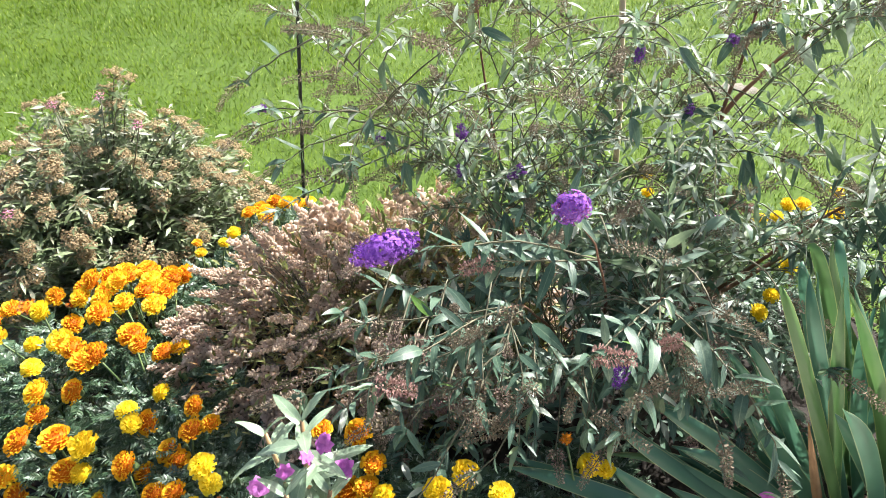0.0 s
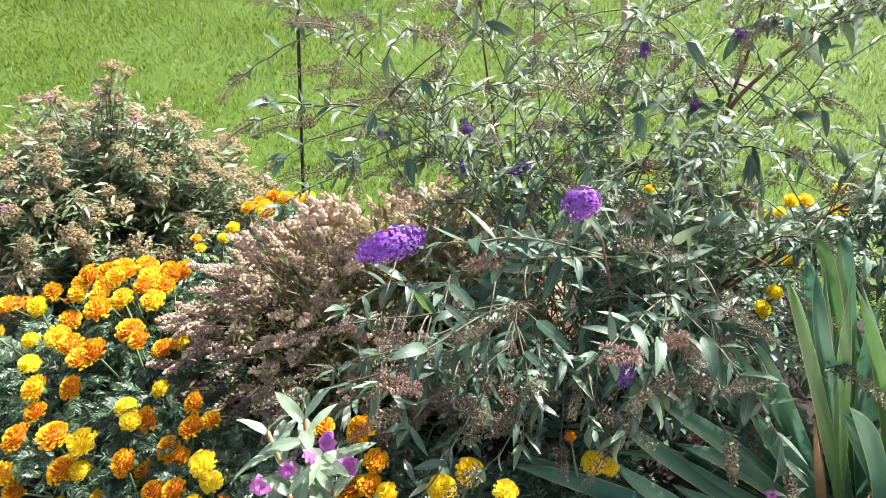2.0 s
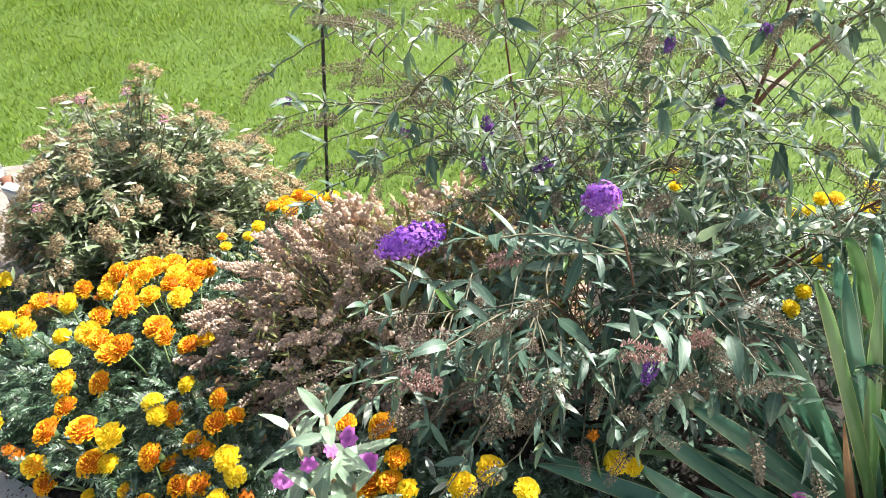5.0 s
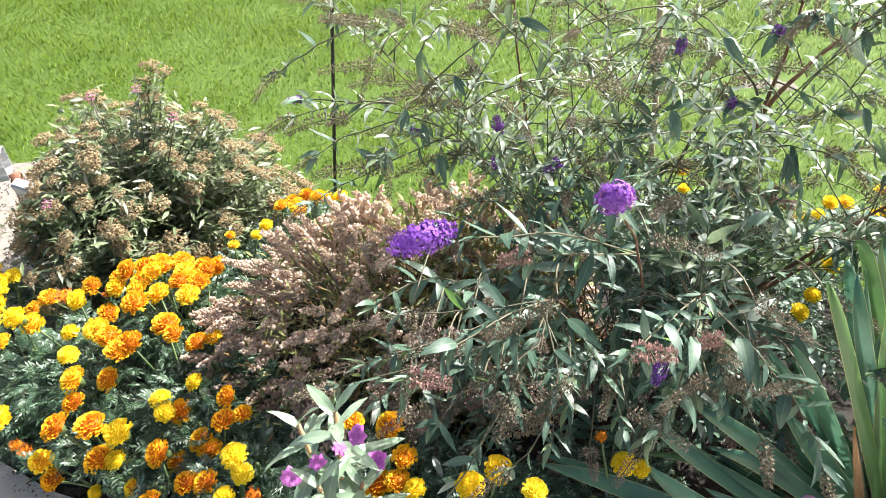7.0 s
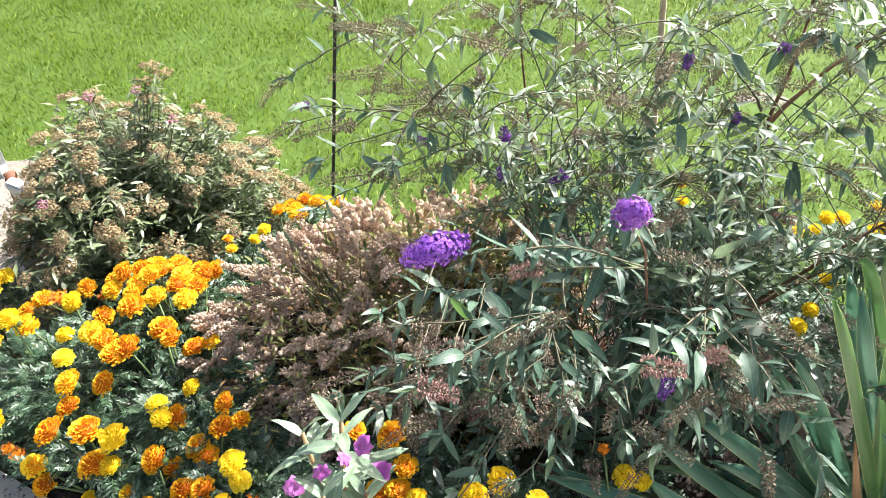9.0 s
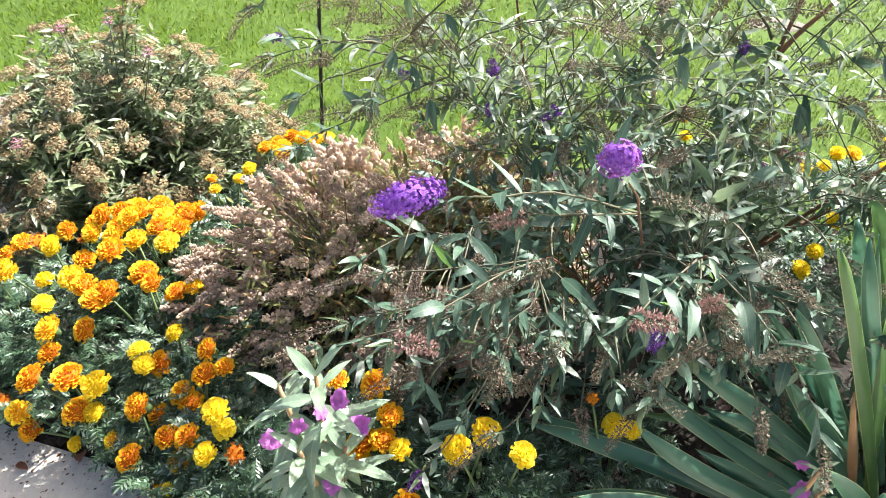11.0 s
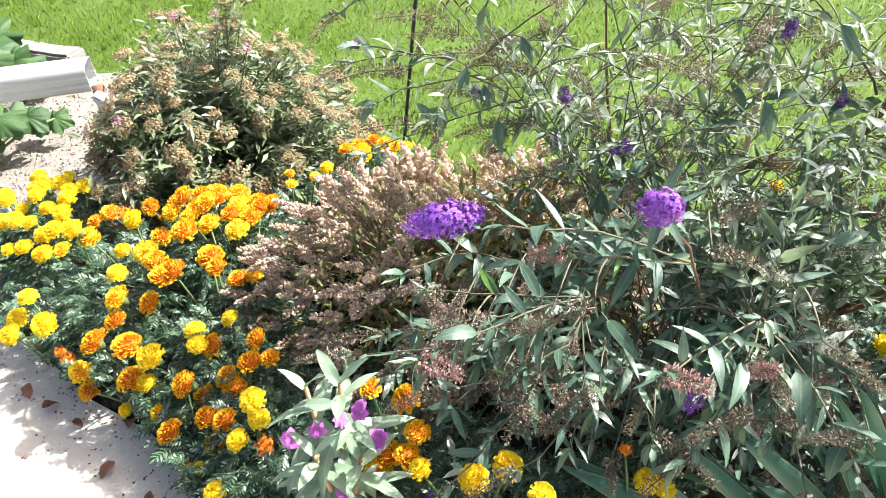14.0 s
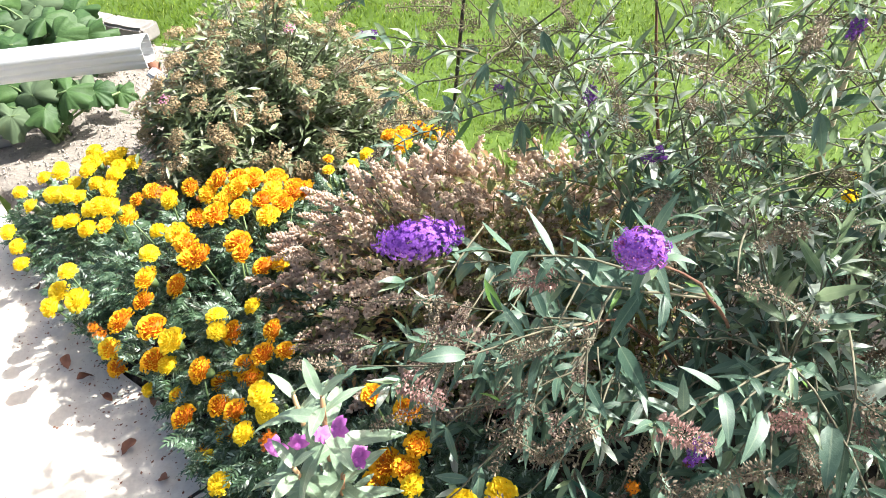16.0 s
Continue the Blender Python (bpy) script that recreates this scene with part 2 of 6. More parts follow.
def merge(parts):
    """Several (V, F) of the same face size in one."""
    Vs, Fs, o = [], [], 0
    for V, F in parts:
        Vs.append(np.asarray(V, dtype=float))
        Fs.append(np.asarray(F) + o)
        o += len(V)
    return np.concatenate(Vs), np.concatenate(Fs)


def pick(T, M, variants):
    """Scatter several template variants in turn over the poses."""
    return merge([scatter(T[i], M[i::variants]) for i in range(variants) if len(M[i::variants])])


def blade(rows, width, fold, droop, shape, cross=2, wave=0.0, twist=0.0, seed=0):
    """A leaf of length 1 along y: shape(u) gives its half width, fold lifts its sides, droop bends it down."""
    r = np.random.default_rng(seed)
    V = []
    ph = r.uniform(0, 6)
    for i in range(rows + 1):
        u = i / rows
        a = droop * u
        y = math.sin(a) / droop if abs(droop) > 1e-3 else u
        z = -(1 - math.cos(a)) / droop if abs(droop) > 1e-3 else 0
        h = max(shape(u), 0.012) * width
        for j in range(cross + 1):
            s = 2 * j / cross - 1
            tw = twist * u
            off = abs(s) * h * fold + wave * h * math.sin(ph + u * 9 + s * 2)
            V.append((s * h * math.cos(tw), y, z + off + s * h * math.sin(tw)))
    F = []
    w = cross + 1
    for i in range(rows):
        for j in range(cross):
            F.append((i * w + j, i * w + j + 1, (i + 1) * w + j + 1, (i + 1) * w + j))
    return np.array(V), np.array(F)


def bladed(me, rows, cross, copies=1):
    """Stores each vertex's place on its blade: across from -1 to 1, along from 0 to 1."""
    one = np.array([(2 * j / cross - 1, i / rows, 0.0) for i in range(rows + 1) for j in range(cross + 1)], dtype=np.float32)
    at = me.attributes.new("blade", "FLOAT_VECTOR", "POINT")
    at.data.foreach_set("vector", np.tile(one, (copies, 1)).ravel())


def lance(u):
    return (math.sin(math.pi * min(1, u * 0.97 + 0.03) ** 0.72)) ** 0.9


def oval(u):
    return math.sin(math.pi * min(1, 0.02 + u * 0.98) ** 0.85) ** 0.75


def sword(u):
    return (0.85 + 0.15 * math.sin(3 * u)) * (1 - max(0, (u - 0.5) / 0.5) ** 2.4)


def tube(pts, r0, r1, sides=6):
    """A tapering tube along a line of points, as quads."""
    P = np.asarray(pts, dtype=float)
    n = len(P)
    T = np.gradient(P, axis=0)
    T /= np.linalg.norm(T, axis=1, keepdims=True) + 1e-9
    up = np.where(np.abs(T[:, 2:3]) > 0.9, np.array([[1.0, 0, 0]]), np.array([[0, 0, 1.0]]))
    A = np.cross(T, up)
    A /= np.linalg.norm(A, axis=1, keepdims=True) + 1e-9
    B = np.cross(T, A)
    rad = np.linspace(r0, r1, n)
    V = []
    for i in range(n):
        for j in range(sides):
            a = 2 * math.pi * j / sides
            V.append(P[i] + rad[i] * (A[i] * math.cos(a) + B[i] * math.sin(a)))
    F = [(i * sides + j, i * sides + (j + 1) % sides, (i + 1) * sides + (j + 1) % sides, (i + 1) * sides + j) for i in range(n - 1) for j in range(sides)]
    V += [P[0], P[-1]]
    b = len(V) - 2
    for j in range(0, sides, 2):
        F.append((b, (j + 2) % sides, (j + 1) % sides, j))
        k = (n - 1) * sides
        F.append((b + 1, k + j, k + (j + 1) % sides, k + (j + 2) % sides))
    return np.array(V), np.array(F)


def arc(a, c, b, n=9):
    a, c, b = (np.asarray(v, dtype=float) for v in (a, c, b))
    t = np.linspace(0, 1, n)[:, None]
    return (1 - t) ** 2 * a + 2 * t * (1 - t) * c + t ** 2 * b


def box(sx, sy, sz, bev=0.0):
    bm = bmesh.new()
    bmesh.ops.create_cube(bm, size=1)
    bmesh.ops.scale(bm, vec=(sx, sy, sz), verts=bm.verts)
    if bev:
        bmesh.ops.bevel(bm, geom=bm.edges[:], offset=bev, segments=2, affect="EDGES")
    return bm


def part(name, bm, material, parent=None, label="", m=None, smooth=False):
    me = bpy.data.meshes.new(name)
    for f in bm.faces:
        f.smooth = smooth
    bm.to_mesh(me)
    bm.free()
    me.materials.append(material)
    ob = new(name, me)
    if m is not None:
        ob.matrix_basis = m
    if parent is not None:
        ob.parent = parent
    if label:
        tagged(ob, label)
    return ob


def unit(v):
    v = np.asarray(v, dtype=float)
    return v / (np.linalg.norm(v, axis=-1, keepdims=True) + 1e-9)


# ---- ground, bed and paving ----
PAVE_EDGE = [(-6.0, 1.95), (-2.4, 1.85), (-1.85, 1.66), (-1.45, 1.38), (-1.1, 1.16), (-0.9, 1.04), (-0.72, 0.97), (-0.58, 0.88), (-0.5, 0.76), (-0.40, 0.62), (-0.1, 0.48), (6.0, 0.40)]


def pave_y(x):
    return np.interp(x, [p[0] for p in PAVE_EDGE], [p[1] for p in PAVE_EDGE])


def lawn_y(x):
    return np.interp(x, [-6, -1.7, -1.2, -0.9, -0.4, 0.6, 1.05, 1.3, 1.5, 6], [2.86, 2.86, 2.75, 2.45, 2.08, 1.95, 1.66, 1.30, 1.10, 1.0])


bm = bmesh.new()
bmesh.ops.create_grid(bm, x_segments=24, y_segments=24, size=300)
for v in bm.verts:
    v.co.z = -0.03
tagged(part("ground", bm, TURF), "mown lawn ground running off behind the bed", "lawn", kind="structure")


def hump(x, y):
    return 0.012 * noise.noise((x * 7, y * 7, 0)) + 0.02 * noise.noise((x * 2.3, y * 2.3, 4)) + 0.005 * noise.noise((x * 31, y * 31, 2))


def earth(name, x0, x1, y0, y1, step, inside, lift, material, label):
    """A bumpy sheet of earth over a region, sinking into the ground at its rim."""
    xs, ys = np.arange(x0, x1, step), np.arange(y0, y1, step)
    V = [(x, y, lift + hump(x, y) - 0.04 * max(0, 1 - inside(x, y) / 0.06)) for y in ys for x in xs]
    F = []
    nx = len(xs)
    for j in range(len(ys) - 1):
        for i in range(nx - 1):
            if inside(xs[i], ys[j]) > -0.07:
                F.append((j * nx + i, j * nx + i + 1, (j + 1) * nx + i + 1, (j + 1) * nx + i))
    return tagged(solid(name, V, F, [material]), label, "soil", kind="structure")


earth("ground_bed", -1.16, 2.0, 0.35, 2.3, 0.03, lambda x, y: min(lawn_y(x) - y, y - pave_y(x) + 0.015, x + 1.13, 1.85 - x), 0.0, SOIL, "dark crumbly soil of the flower bed")
earth("ground_plot", -4.5, -0.75, 1.3, 2.95, 0.03, lambda x, y: min(lawn_y(x) - y, y - pave_y(x) + 0.015, -1.02 - x, x + 3.2), -0.008, DRY_SOIL, "dry pale soil of the vegetable plot")
earth("ground_bare_patch", 1.0, 2.3, 2.45, 3.4, 0.03, lambda x, y: 0.15 - abs(math.hypot((x - 1.6) / 1.5, y - 2.9)) + 0.13 * noise.noise((x * 5, y * 5, 1)), -0.022, DRY_SOIL, "bare pale earth patch worn in the lawn")

bm = bmesh.new()
top = [bm.verts.new((x, y, 0.0)) for x, y in PAVE_EDGE] + [bm.verts.new((6, -1.5, 0.0)), bm.verts.new((1.0, -1.45, 0.0)), bm.verts.new((-1.2, -0.9, 0.0)), bm.verts.new((-2.6, -0.1, 0.0)), bm.verts.new((-6, 0.35, 0.0))]
face = bm.faces.new(top[::-1])
if face.normal.z < 0:
    face.normal_flip()
ret = bmesh.ops.extrude_face_region(bm, geom=[face])
bmesh.ops.translate(bm, vec=(0, 0, -0.09), verts=[v for v in ret["geom"] if isinstance(v, bmesh.types.BMVert)])
bmesh.ops.recalc_face_normals(bm, faces=bm.faces)
tagged(part("pavement", bm, CONCRETE), "pale weathered concrete path beside the bed", "pavement", kind="structure")


bm = bmesh.new()
for k in range(24):
    u0, u1 = k / 24, (k + 1) / 24
    quad = []
    for u, side in ((u0, -1), (u1, -1), (u1, 1), (u0, 1)):
        x, y = -0.49 - 0.50 * u, 0.87 - 0.68 * u
        w = 0.004 + 0.003 * noise.noise((u * 30, side, 0))
        quad.append(bm.verts.new((x + side * w * 0.8 + 0.004 * noise.noise((u * 12, 3, 0)), y - side * w * 0.6, 0.0012)))
    bm.faces.new(quad)
bmesh.ops.remove_doubles(bm, verts=bm.verts[:], dist=0.0004)
tagged(part("pavement_joint", bm, SOIL), "dark soil-filled joint between two concrete slabs", "joint", kind="structure")


def grass(name, n, xr, yr, h, seed, label):
    r = np.random.default_rng(seed)
    x, y = r.uniform(*xr, n), yr[0] + (yr[1] - yr[0]) * r.random(n) ** 1.25
    keep = (y > lawn_y(x) - 0.03) & (np.hypot((x - 1.6) / 1.5, y - 2.9) > 0.05 + 0.20 * r.random(n))
    x, y = x[keep], y[keep]
    n = len(x)
    clump = 0.8 + 0.3 * np.sin(x * 5 + np.sin(y * 4)) * np.sin(y * 6 + 1.3) + 0.22 * np.sin(x * 41 + 3 * np.sin(y * 17)) * np.sin(y * 37 + 2 * np.sin(x * 13))
    hh = h * clump * r.uniform(0.5, 1.35, n)
    a = r.uniform(0, 2 * math.pi, n)
    lean = r.uniform(0.2, 1.0, n)
    w = r.uniform(0.0013, 0.0027, n) * (1 + 0.18 * (y - 2))
    dx, dy = np.cos(a), np.sin(a)
    V = np.zeros((n, 4, 3))
    for k, (u, ww) in enumerate(((0, 0.8), (0.55, -1), (0.55, 1), (1, 0))):
        V[:, k, 0] = x + dx * hh * lean * u ** 1.5 - dy * w * ww
        V[:, k, 1] = y + dy * hh * lean * u ** 1.5 + dx * w * ww
        V[:, k, 2] = -0.03 + hh * u * (1 - 0.2 * lean * u)
    F = (np.array([[0, 1, 2], [2, 1, 3]])[None] + (np.arange(n) * 4)[:, None, None]).reshape(-1, 3)
    ob = solid(name, V.reshape(-1, 3), F, [GRASS])
    soft = np.zeros((4 * n, 3), dtype=np.float32)
    soft[:, 0], soft[:, 1], soft[:, 2] = np.repeat(dx * 0.45, 4), np.repeat(dy * 0.45, 4), 1.0
    ob.data.normals_split_custom_set_from_vertices(soft)
    return tagged(ob, label, "grass", kind="stuff")


grass("lawn_grass", 250000, (-3.6, 3.6), (1.0, 6.2), 0.030, 3, "bright green mown lawn grass lit through by the sun")


# ---- marigolds ----
def flower_mesh(name, count, dome, ruffle, mats, seed, span):
    """A double marigold head, 1 across: frilled petals crowded on a dome over a green cup; the rim of each petal takes the first material."""
    r = np.random.default_rng(seed)
    Vs, Fs, fm, o = [], [], [], 0
    for k in range(count):
        f = (k + 0.5) / count
        q = math.sqrt(f)
        a = k * 2.39996 + r.uniform(-0.2, 0.2)
        rise = 1.1 * (1 - q ** 1.1) - 0.12 + r.uniform(-0.10, 0.10)
        reach = 0.19 * r.uniform(0.85, 1.12)
        wide = span * (0.7 + 0.5 * q) * r.uniform(0.85, 1.15)
        base = np.array((math.cos(a) * q * 0.31, math.sin(a) * q * 0.31, dome * (1 - q * q)))
        out = np.array((math.cos(a) * math.cos(rise), math.sin(a) * math.cos(rise), math.sin(rise)))
        side = np.array((-math.sin(a), math.cos(a), 0.0))
        face = np.cross(out, side)
        roll = r.uniform(-0.75, 0.75) * (1 - 0.5 * q)
        side, face = side * math.cos(roll) + face * math.sin(roll), face * math.cos(roll) - side * math.sin(roll)
        ph = r.uniform(0, 6.28)
        for u in (0.0, 0.32, 0.54, 1.0):
            for j in range(4):
                t = j / 1.5 - 1
                p = base + out * reach * u * (1 - 0.16 * t * t * u + 0.06 * u * math.sin(ph + t * 5)) + side * t * wide * (0.30 + 0.70 * u) - face * (ruffle * u * u * math.sin(ph + t * 4.6) - 0.05 * u * u)
                Vs.append(tuple(p))
        for m in range(3):
            for j in range(3):
                Fs.append((o + m * 4 + j, o + m * 4 + j + 1, o + m * 4 + j + 5, o + m * 4 + j + 4))
                fm.append(0 if m == 2 else 1)
        o += 16
    heart = [(0.34 * math.cos(e) * math.cos(b), 0.34 * math.cos(e) * math.sin(b), (dome + 0.03) * math.sin(e)) for e in (0.0, 0.35, 0.75, 1.15, 1.5) for b in np.arange(12) * math.pi / 6]
    Vs += heart
    for m in range(4):
        for j in range(12):
            Fs.append((o + m * 12 + j, o + m * 12 + (j + 1) % 12, o + m * 12 + 12 + (j + 1) % 12, o + m * 12 + 12 + j))
            fm.append(1)
    o += len(heart)
    cup, cf = tube([(0, 0, -0.42), (0, 0, -0.26), (0, 0, 0.0)], 0.10, 0.24, 8)
    Vs += [tuple(v) for v in cup]
    Fs += [tuple(int(q) + o for q in f) for f in cf]
    fm += [2] * len(cf)
    ob = solid(name, Vs, Fs, mats, fm=fm)
    me = ob.data
    bpy.data.objects.remove(ob)
    return me


HEADS = {
    "b": [flower_mesh("flower", 60, 0.20, 0.040, [GOLD, RUSSET, STEM], s, 0.078) for s in (1, 2, 3)],
    "g": [flower_mesh("flower", 60, 0.21, 0.036, [YELLOW, ORANGE, STEM], s, 0.078) for s in (4, 5)],
    "y": [flower_mesh("flower", 84, 0.32, 0.018, [YELLOW, YELLOW_IN, STEM], s, 0.072) for s in (6, 7, 8)],
    "d": [flower_mesh("flower", 16, 0.05, 0.050, [BROWN_PETAL, RUSSET, STEM], s, 0.09) for s in (9,)],
}
WORDS = {"b": "gold and russet double flower", "g": "golden yellow double flower", "y": "lemon yellow pompon flower", "d": "withered brown flower"}


def pinnate(seed):
    """A feathered marigold leaf of length 1."""
    r = np.random.default_rng(seed)
    parts = [blade(3, 0.013, 0.0, 0.5, lambda u: 1.0, 1)]
    leaflet = blade(2, 0.17, 0.0, 0.5, lance, 1)
    P, D, S = [], [], []
    for i in range(5):
        u = 0.22 + i * 0.155
        for s in (-1, 1):
            P.append((0, u, -0.22 * u * u))
            D.append((s * 0.95, 0.75 + r.uniform(-0.2, 0.2), r.uniform(-0.15, 0.25)))
            S.append((0.42 - 0.28 * abs(u - 0.5)) * r.uniform(0.85, 1.15))
    P.append((0, 0.95, -0.22)), D.append((0, 1, -0.3)), S.append(0.36)
    parts.append(scatter(leaflet, frames(P, D, [(0, 0, 1)] * len(P), S)))
    return merge(parts)


PINNATE = [pinnate(s) for s in (1, 2, 3)]


def marigold(x, y, R, H, heads, label, leaves=330, seed=0):
    """A bushy marigold: feathered foliage, a stem to each flower, and the flowers (x, y, z, width, kind)."""
    leaves, H = int(leaves * 1.8), H * 0.98
    r = np.random.default_rng(seed)
    ob = thing("marigold_plant", x, y, 0, label, "marigold", "marigolds in the bed")
    th, q = r.uniform(0, 2 * math.pi, leaves), R * np.sqrt(r.random(leaves))
    q = np.minimum(q, R * (0.8 + 0.25 * np.sin(th * 3 + seed)))
    cap = H * (1 - 0.58 * (q / R) ** 2.6) * (1 + 0.10 * np.sin(th * 5 + 2 * seed) * (q / R))
    z = np.maximum(0.012, cap * r.uniform(0.2, 1.0, leaves) ** 0.45)
    P = np.c_[q * np.cos(th), q * np.sin(th), z]
    D = np.c_[np.cos(th) * (0.25 + q / R) + r.normal(0, 0.45, leaves), np.sin(th) * (0.25 + q / R) + r.normal(0, 0.45, leaves), r.uniform(-0.1, 0.9, leaves)]
    U = np.c_[r.normal(0, 0.35, leaves), r.normal(0, 0.35, leaves), np.ones(leaves)]
    ok = P[:, 1] + y > pave_y(P[:, 0] + x) + 0.012 * np.sin(9 * th) - 0.004 + 0.2 * np.maximum(0, 0.05 - P[:, 2])
    P, D, U = P[ok], D[ok], U[ok]
    leaves = len(P)
    V, F = pick(PINNATE, frames(P, D, U, r.uniform(0.026, 0.047, leaves)), 3)
    V[:, 2] = np.maximum(V[:, 2], 0.004)
    tagged(solid("foliage", V, F, [MG_LEAF], ob, "dark green feathery foliage"), kind="stuff")
    for i, (fx, fy, fz, w, kind) in enumerate(heads):
        base = np.array((r.uniform(-0.3, 0.3) * R, r.uniform(-0.3, 0.3) * R, 0.0))
        tip = np.array((fx - x, fy - y, fz + 0.006))
        w *= 1.04 if kind == "y" else 1.12
        V, F = tube(arc(base, (base + tip) / 2 + np.array((0, 0, 0.03)), tip - np.array((0, 0, 0.008)), 5), 0.0032, 0.0022, 5)
        stalk = solid("stem", V, F, [STEM], ob)
        tilt = Euler((r.uniform(0.2, 0.7), 0, r.uniform(-1.2, 0.9))).to_matrix() @ Euler((0, 0, r.uniform(0, 6.28))).to_matrix()
        me = HEADS[kind][i % len(HEADS[kind])]
        share("flower", me, Matrix.Translation(tip) @ tilt.to_4x4() @ Matrix.Diagonal((w, w, w * r.uniform(0.85, 1.05), 1)), stalk, WORDS[kind])
    for i in range(3):
        a, q2 = r.uniform(0, 6.28), R * r.uniform(0.0, 0.45)
        V, F = tube([(0, 0, 0), (0, 0, 0.006), (0, 0, 0.014), (0, 0, 0.019)], 0.004, 0.0045, 6)
        V = V + np.array((q2 * math.cos(a), q2 * math.sin(a), H * 0.92))
        solid("bud", V, F, [STEM], ob, "closed green flower bud")
    return ob


GOLDEN = "bushy marigold with gold and russet double flowers"
LEMON = "bushy marigold with lemon yellow pompon flowers"
MIXED = "bushy marigold with yellow and russet flowers mixed"
marigold(-1.22, 1.50, 0.26, 0.18, [(-1.153, 1.403, 0.20, 0.058, "y"), (-1.084, 1.308, 0.22, 0.055, "y"), (-1.328, 1.516, 0.23, 0.055, "y"), (-1.285, 1.51, 0.20, 0.05, "y"), (-1.345, 1.676, 0.195, 0.055, "y"),
         (-1.308, 1.664, 0.175, 0.05, "y"), (-1.22, 1.616, 0.22, 0.055, "y"), (-1.173, 1.578, 0.22, 0.055, "y"), (-1.19, 1.493, 0.22, 0.05, "y"), (-1.121, 1.463, 0.23, 0.06, "y"), (-1.39, 1.425, 0.17, 0.05, "y"), (-1.25, 1.58, 0.225, 0.055, "y"), (-1.27, 1.45, 0.21, 0.055, "y"), (-1.10, 1.39, 0.235, 0.055, "y"), (-1.20, 1.43, 0.22, 0.05, "y"), (-1.15, 1.53, 0.23, 0.055, "y"), (-1.24, 1.67, 0.2, 0.05, "y"), (-1.07, 1.35, 0.20, 0.05, "g"), (-1.16, 1.62, 0.21, 0.05, "y"), (-1.13, 1.34, 0.19, 0.05, "y"), (-1.26, 1.38, 0.16, 0.05, "y"), (-1.19, 1.36, 0.19, 0.055, "y")], LEMON + " beside the concrete path", 420, 1)
marigold(-1.40, 1.50, 0.16, 0.15, [(-1.388, 1.507, 0.21, 0.05, "y"), (-1.372, 1.56, 0.21, 0.05, "y"), (-1.448, 1.458, 0.19, 0.045, "y"), (-1.30, 1.60, 0.21, 0.05, "y"), (-1.24, 1.53, 0.235, 0.055, "y"), (-1.32, 1.45, 0.20, 0.055, "y")], LEMON + " beside the concrete path", 200, 21)
marigold(-1.38, 1.40, 0.15, 0.13, [(-1.36, 1.30, 0.13, 0.05, "y"), (-1.33, 1.26, 0.10, 0.05, "y"), (-1.42, 1.34, 0.14, 0.05, "y")], LEMON + " overhanging the path", 120, 22)
marigold(-1.02, 1.18, 0.19, 0.17, [(-1.085, 1.145, 0.155, 0.055, "y"), (-1.064, 1.092, 0.155, 0.058, "y"), (-0.934, 1.07, 0.225, 0.062, "y"), (-0.922, 1.056, 0.15, 0.03, "d"), (-0.90, 1.045, 0.14, 0.036, "d"), (-1.044, 1.164, 0.21, 0.05, "y"), (-1.142, 1.14, 0.09, 0.042, "y")], LEMON + " overhanging the path", 330, 2)
marigold(-0.86, 1.28, 0.22, 0.25, [(-0.95, 1.29, 0.32, 0.06, "y"), (-0.936, 1.308, 0.285, 0.055, "g"), (-0.85, 1.378, 0.29, 0.056, "y"), (-0.85, 1.295, 0.255, 0.045, "y"), (-0.763, 1.263, 0.285, 0.06, "g"), (-0.785, 1.14, 0.25, 0.062, "g"), (-0.781, 1.10, 0.22, 0.05, "b"), (-0.714, 1.146, 0.235, 0.058, "b"), (-0.793, 1.376, 0.24, 0.05, "b"), (-0.73, 1.24, 0.28, 0.055, "b"), (-0.70, 1.20, 0.27, 0.055, "b"), (-0.82, 1.21, 0.26, 0.05, "y")], MIXED, 430, 3)
marigold(-0.65, 1.42, 0.20, 0.27, [(-0.68, 1.316, 0.312, 0.062, "b"), (-0.745, 1.453, 0.31, 0.062, "b"), (-0.66, 1.415, 0.325, 0.06, "g"), (-0.649, 1.55, 0.25, 0.062, "b"), (-0.583, 1.52, 0.25, 0.06, "b"), (-0.576, 1.366, 0.28, 0.058, "g"), (-0.714, 1.441, 0.28, 0.055, "b"), (-0.604, 1.456, 0.285, 0.06, "g"), (-0.80, 1.44, 0.26, 0.05, "d"), (-0.97, 1.45, 0.25, 0.05, "b"), (-0.92, 1.44, 0.26, 0.045, "d"), (-1.0, 1.42, 0.24, 0.045, "b"), (-0.53, 1.49, 0.27, 0.055, "b"), (-0.68, 1.50, 0.29, 0.055, "g"), (-0.62, 1.50, 0.285, 0.055, "b"), (-0.70, 1.38, 0.30, 0.055, "g"), (-0.56, 1.42, 0.28, 0.05, "b"), (-0.77, 1.42, 0.285, 0.05, "g"), (-0.66, 1.47, 0.30, 0.055, "b"), (-0.72, 1.49, 0.29, 0.055, "b"), (-0.60, 1.40, 0.30, 0.05, "b"), (-0.79, 1.48, 0.27, 0.05, "b"), (-0.86, 1.47, 0.26, 0.05, "b")], GOLDEN + " by the spirea", 400, 4)
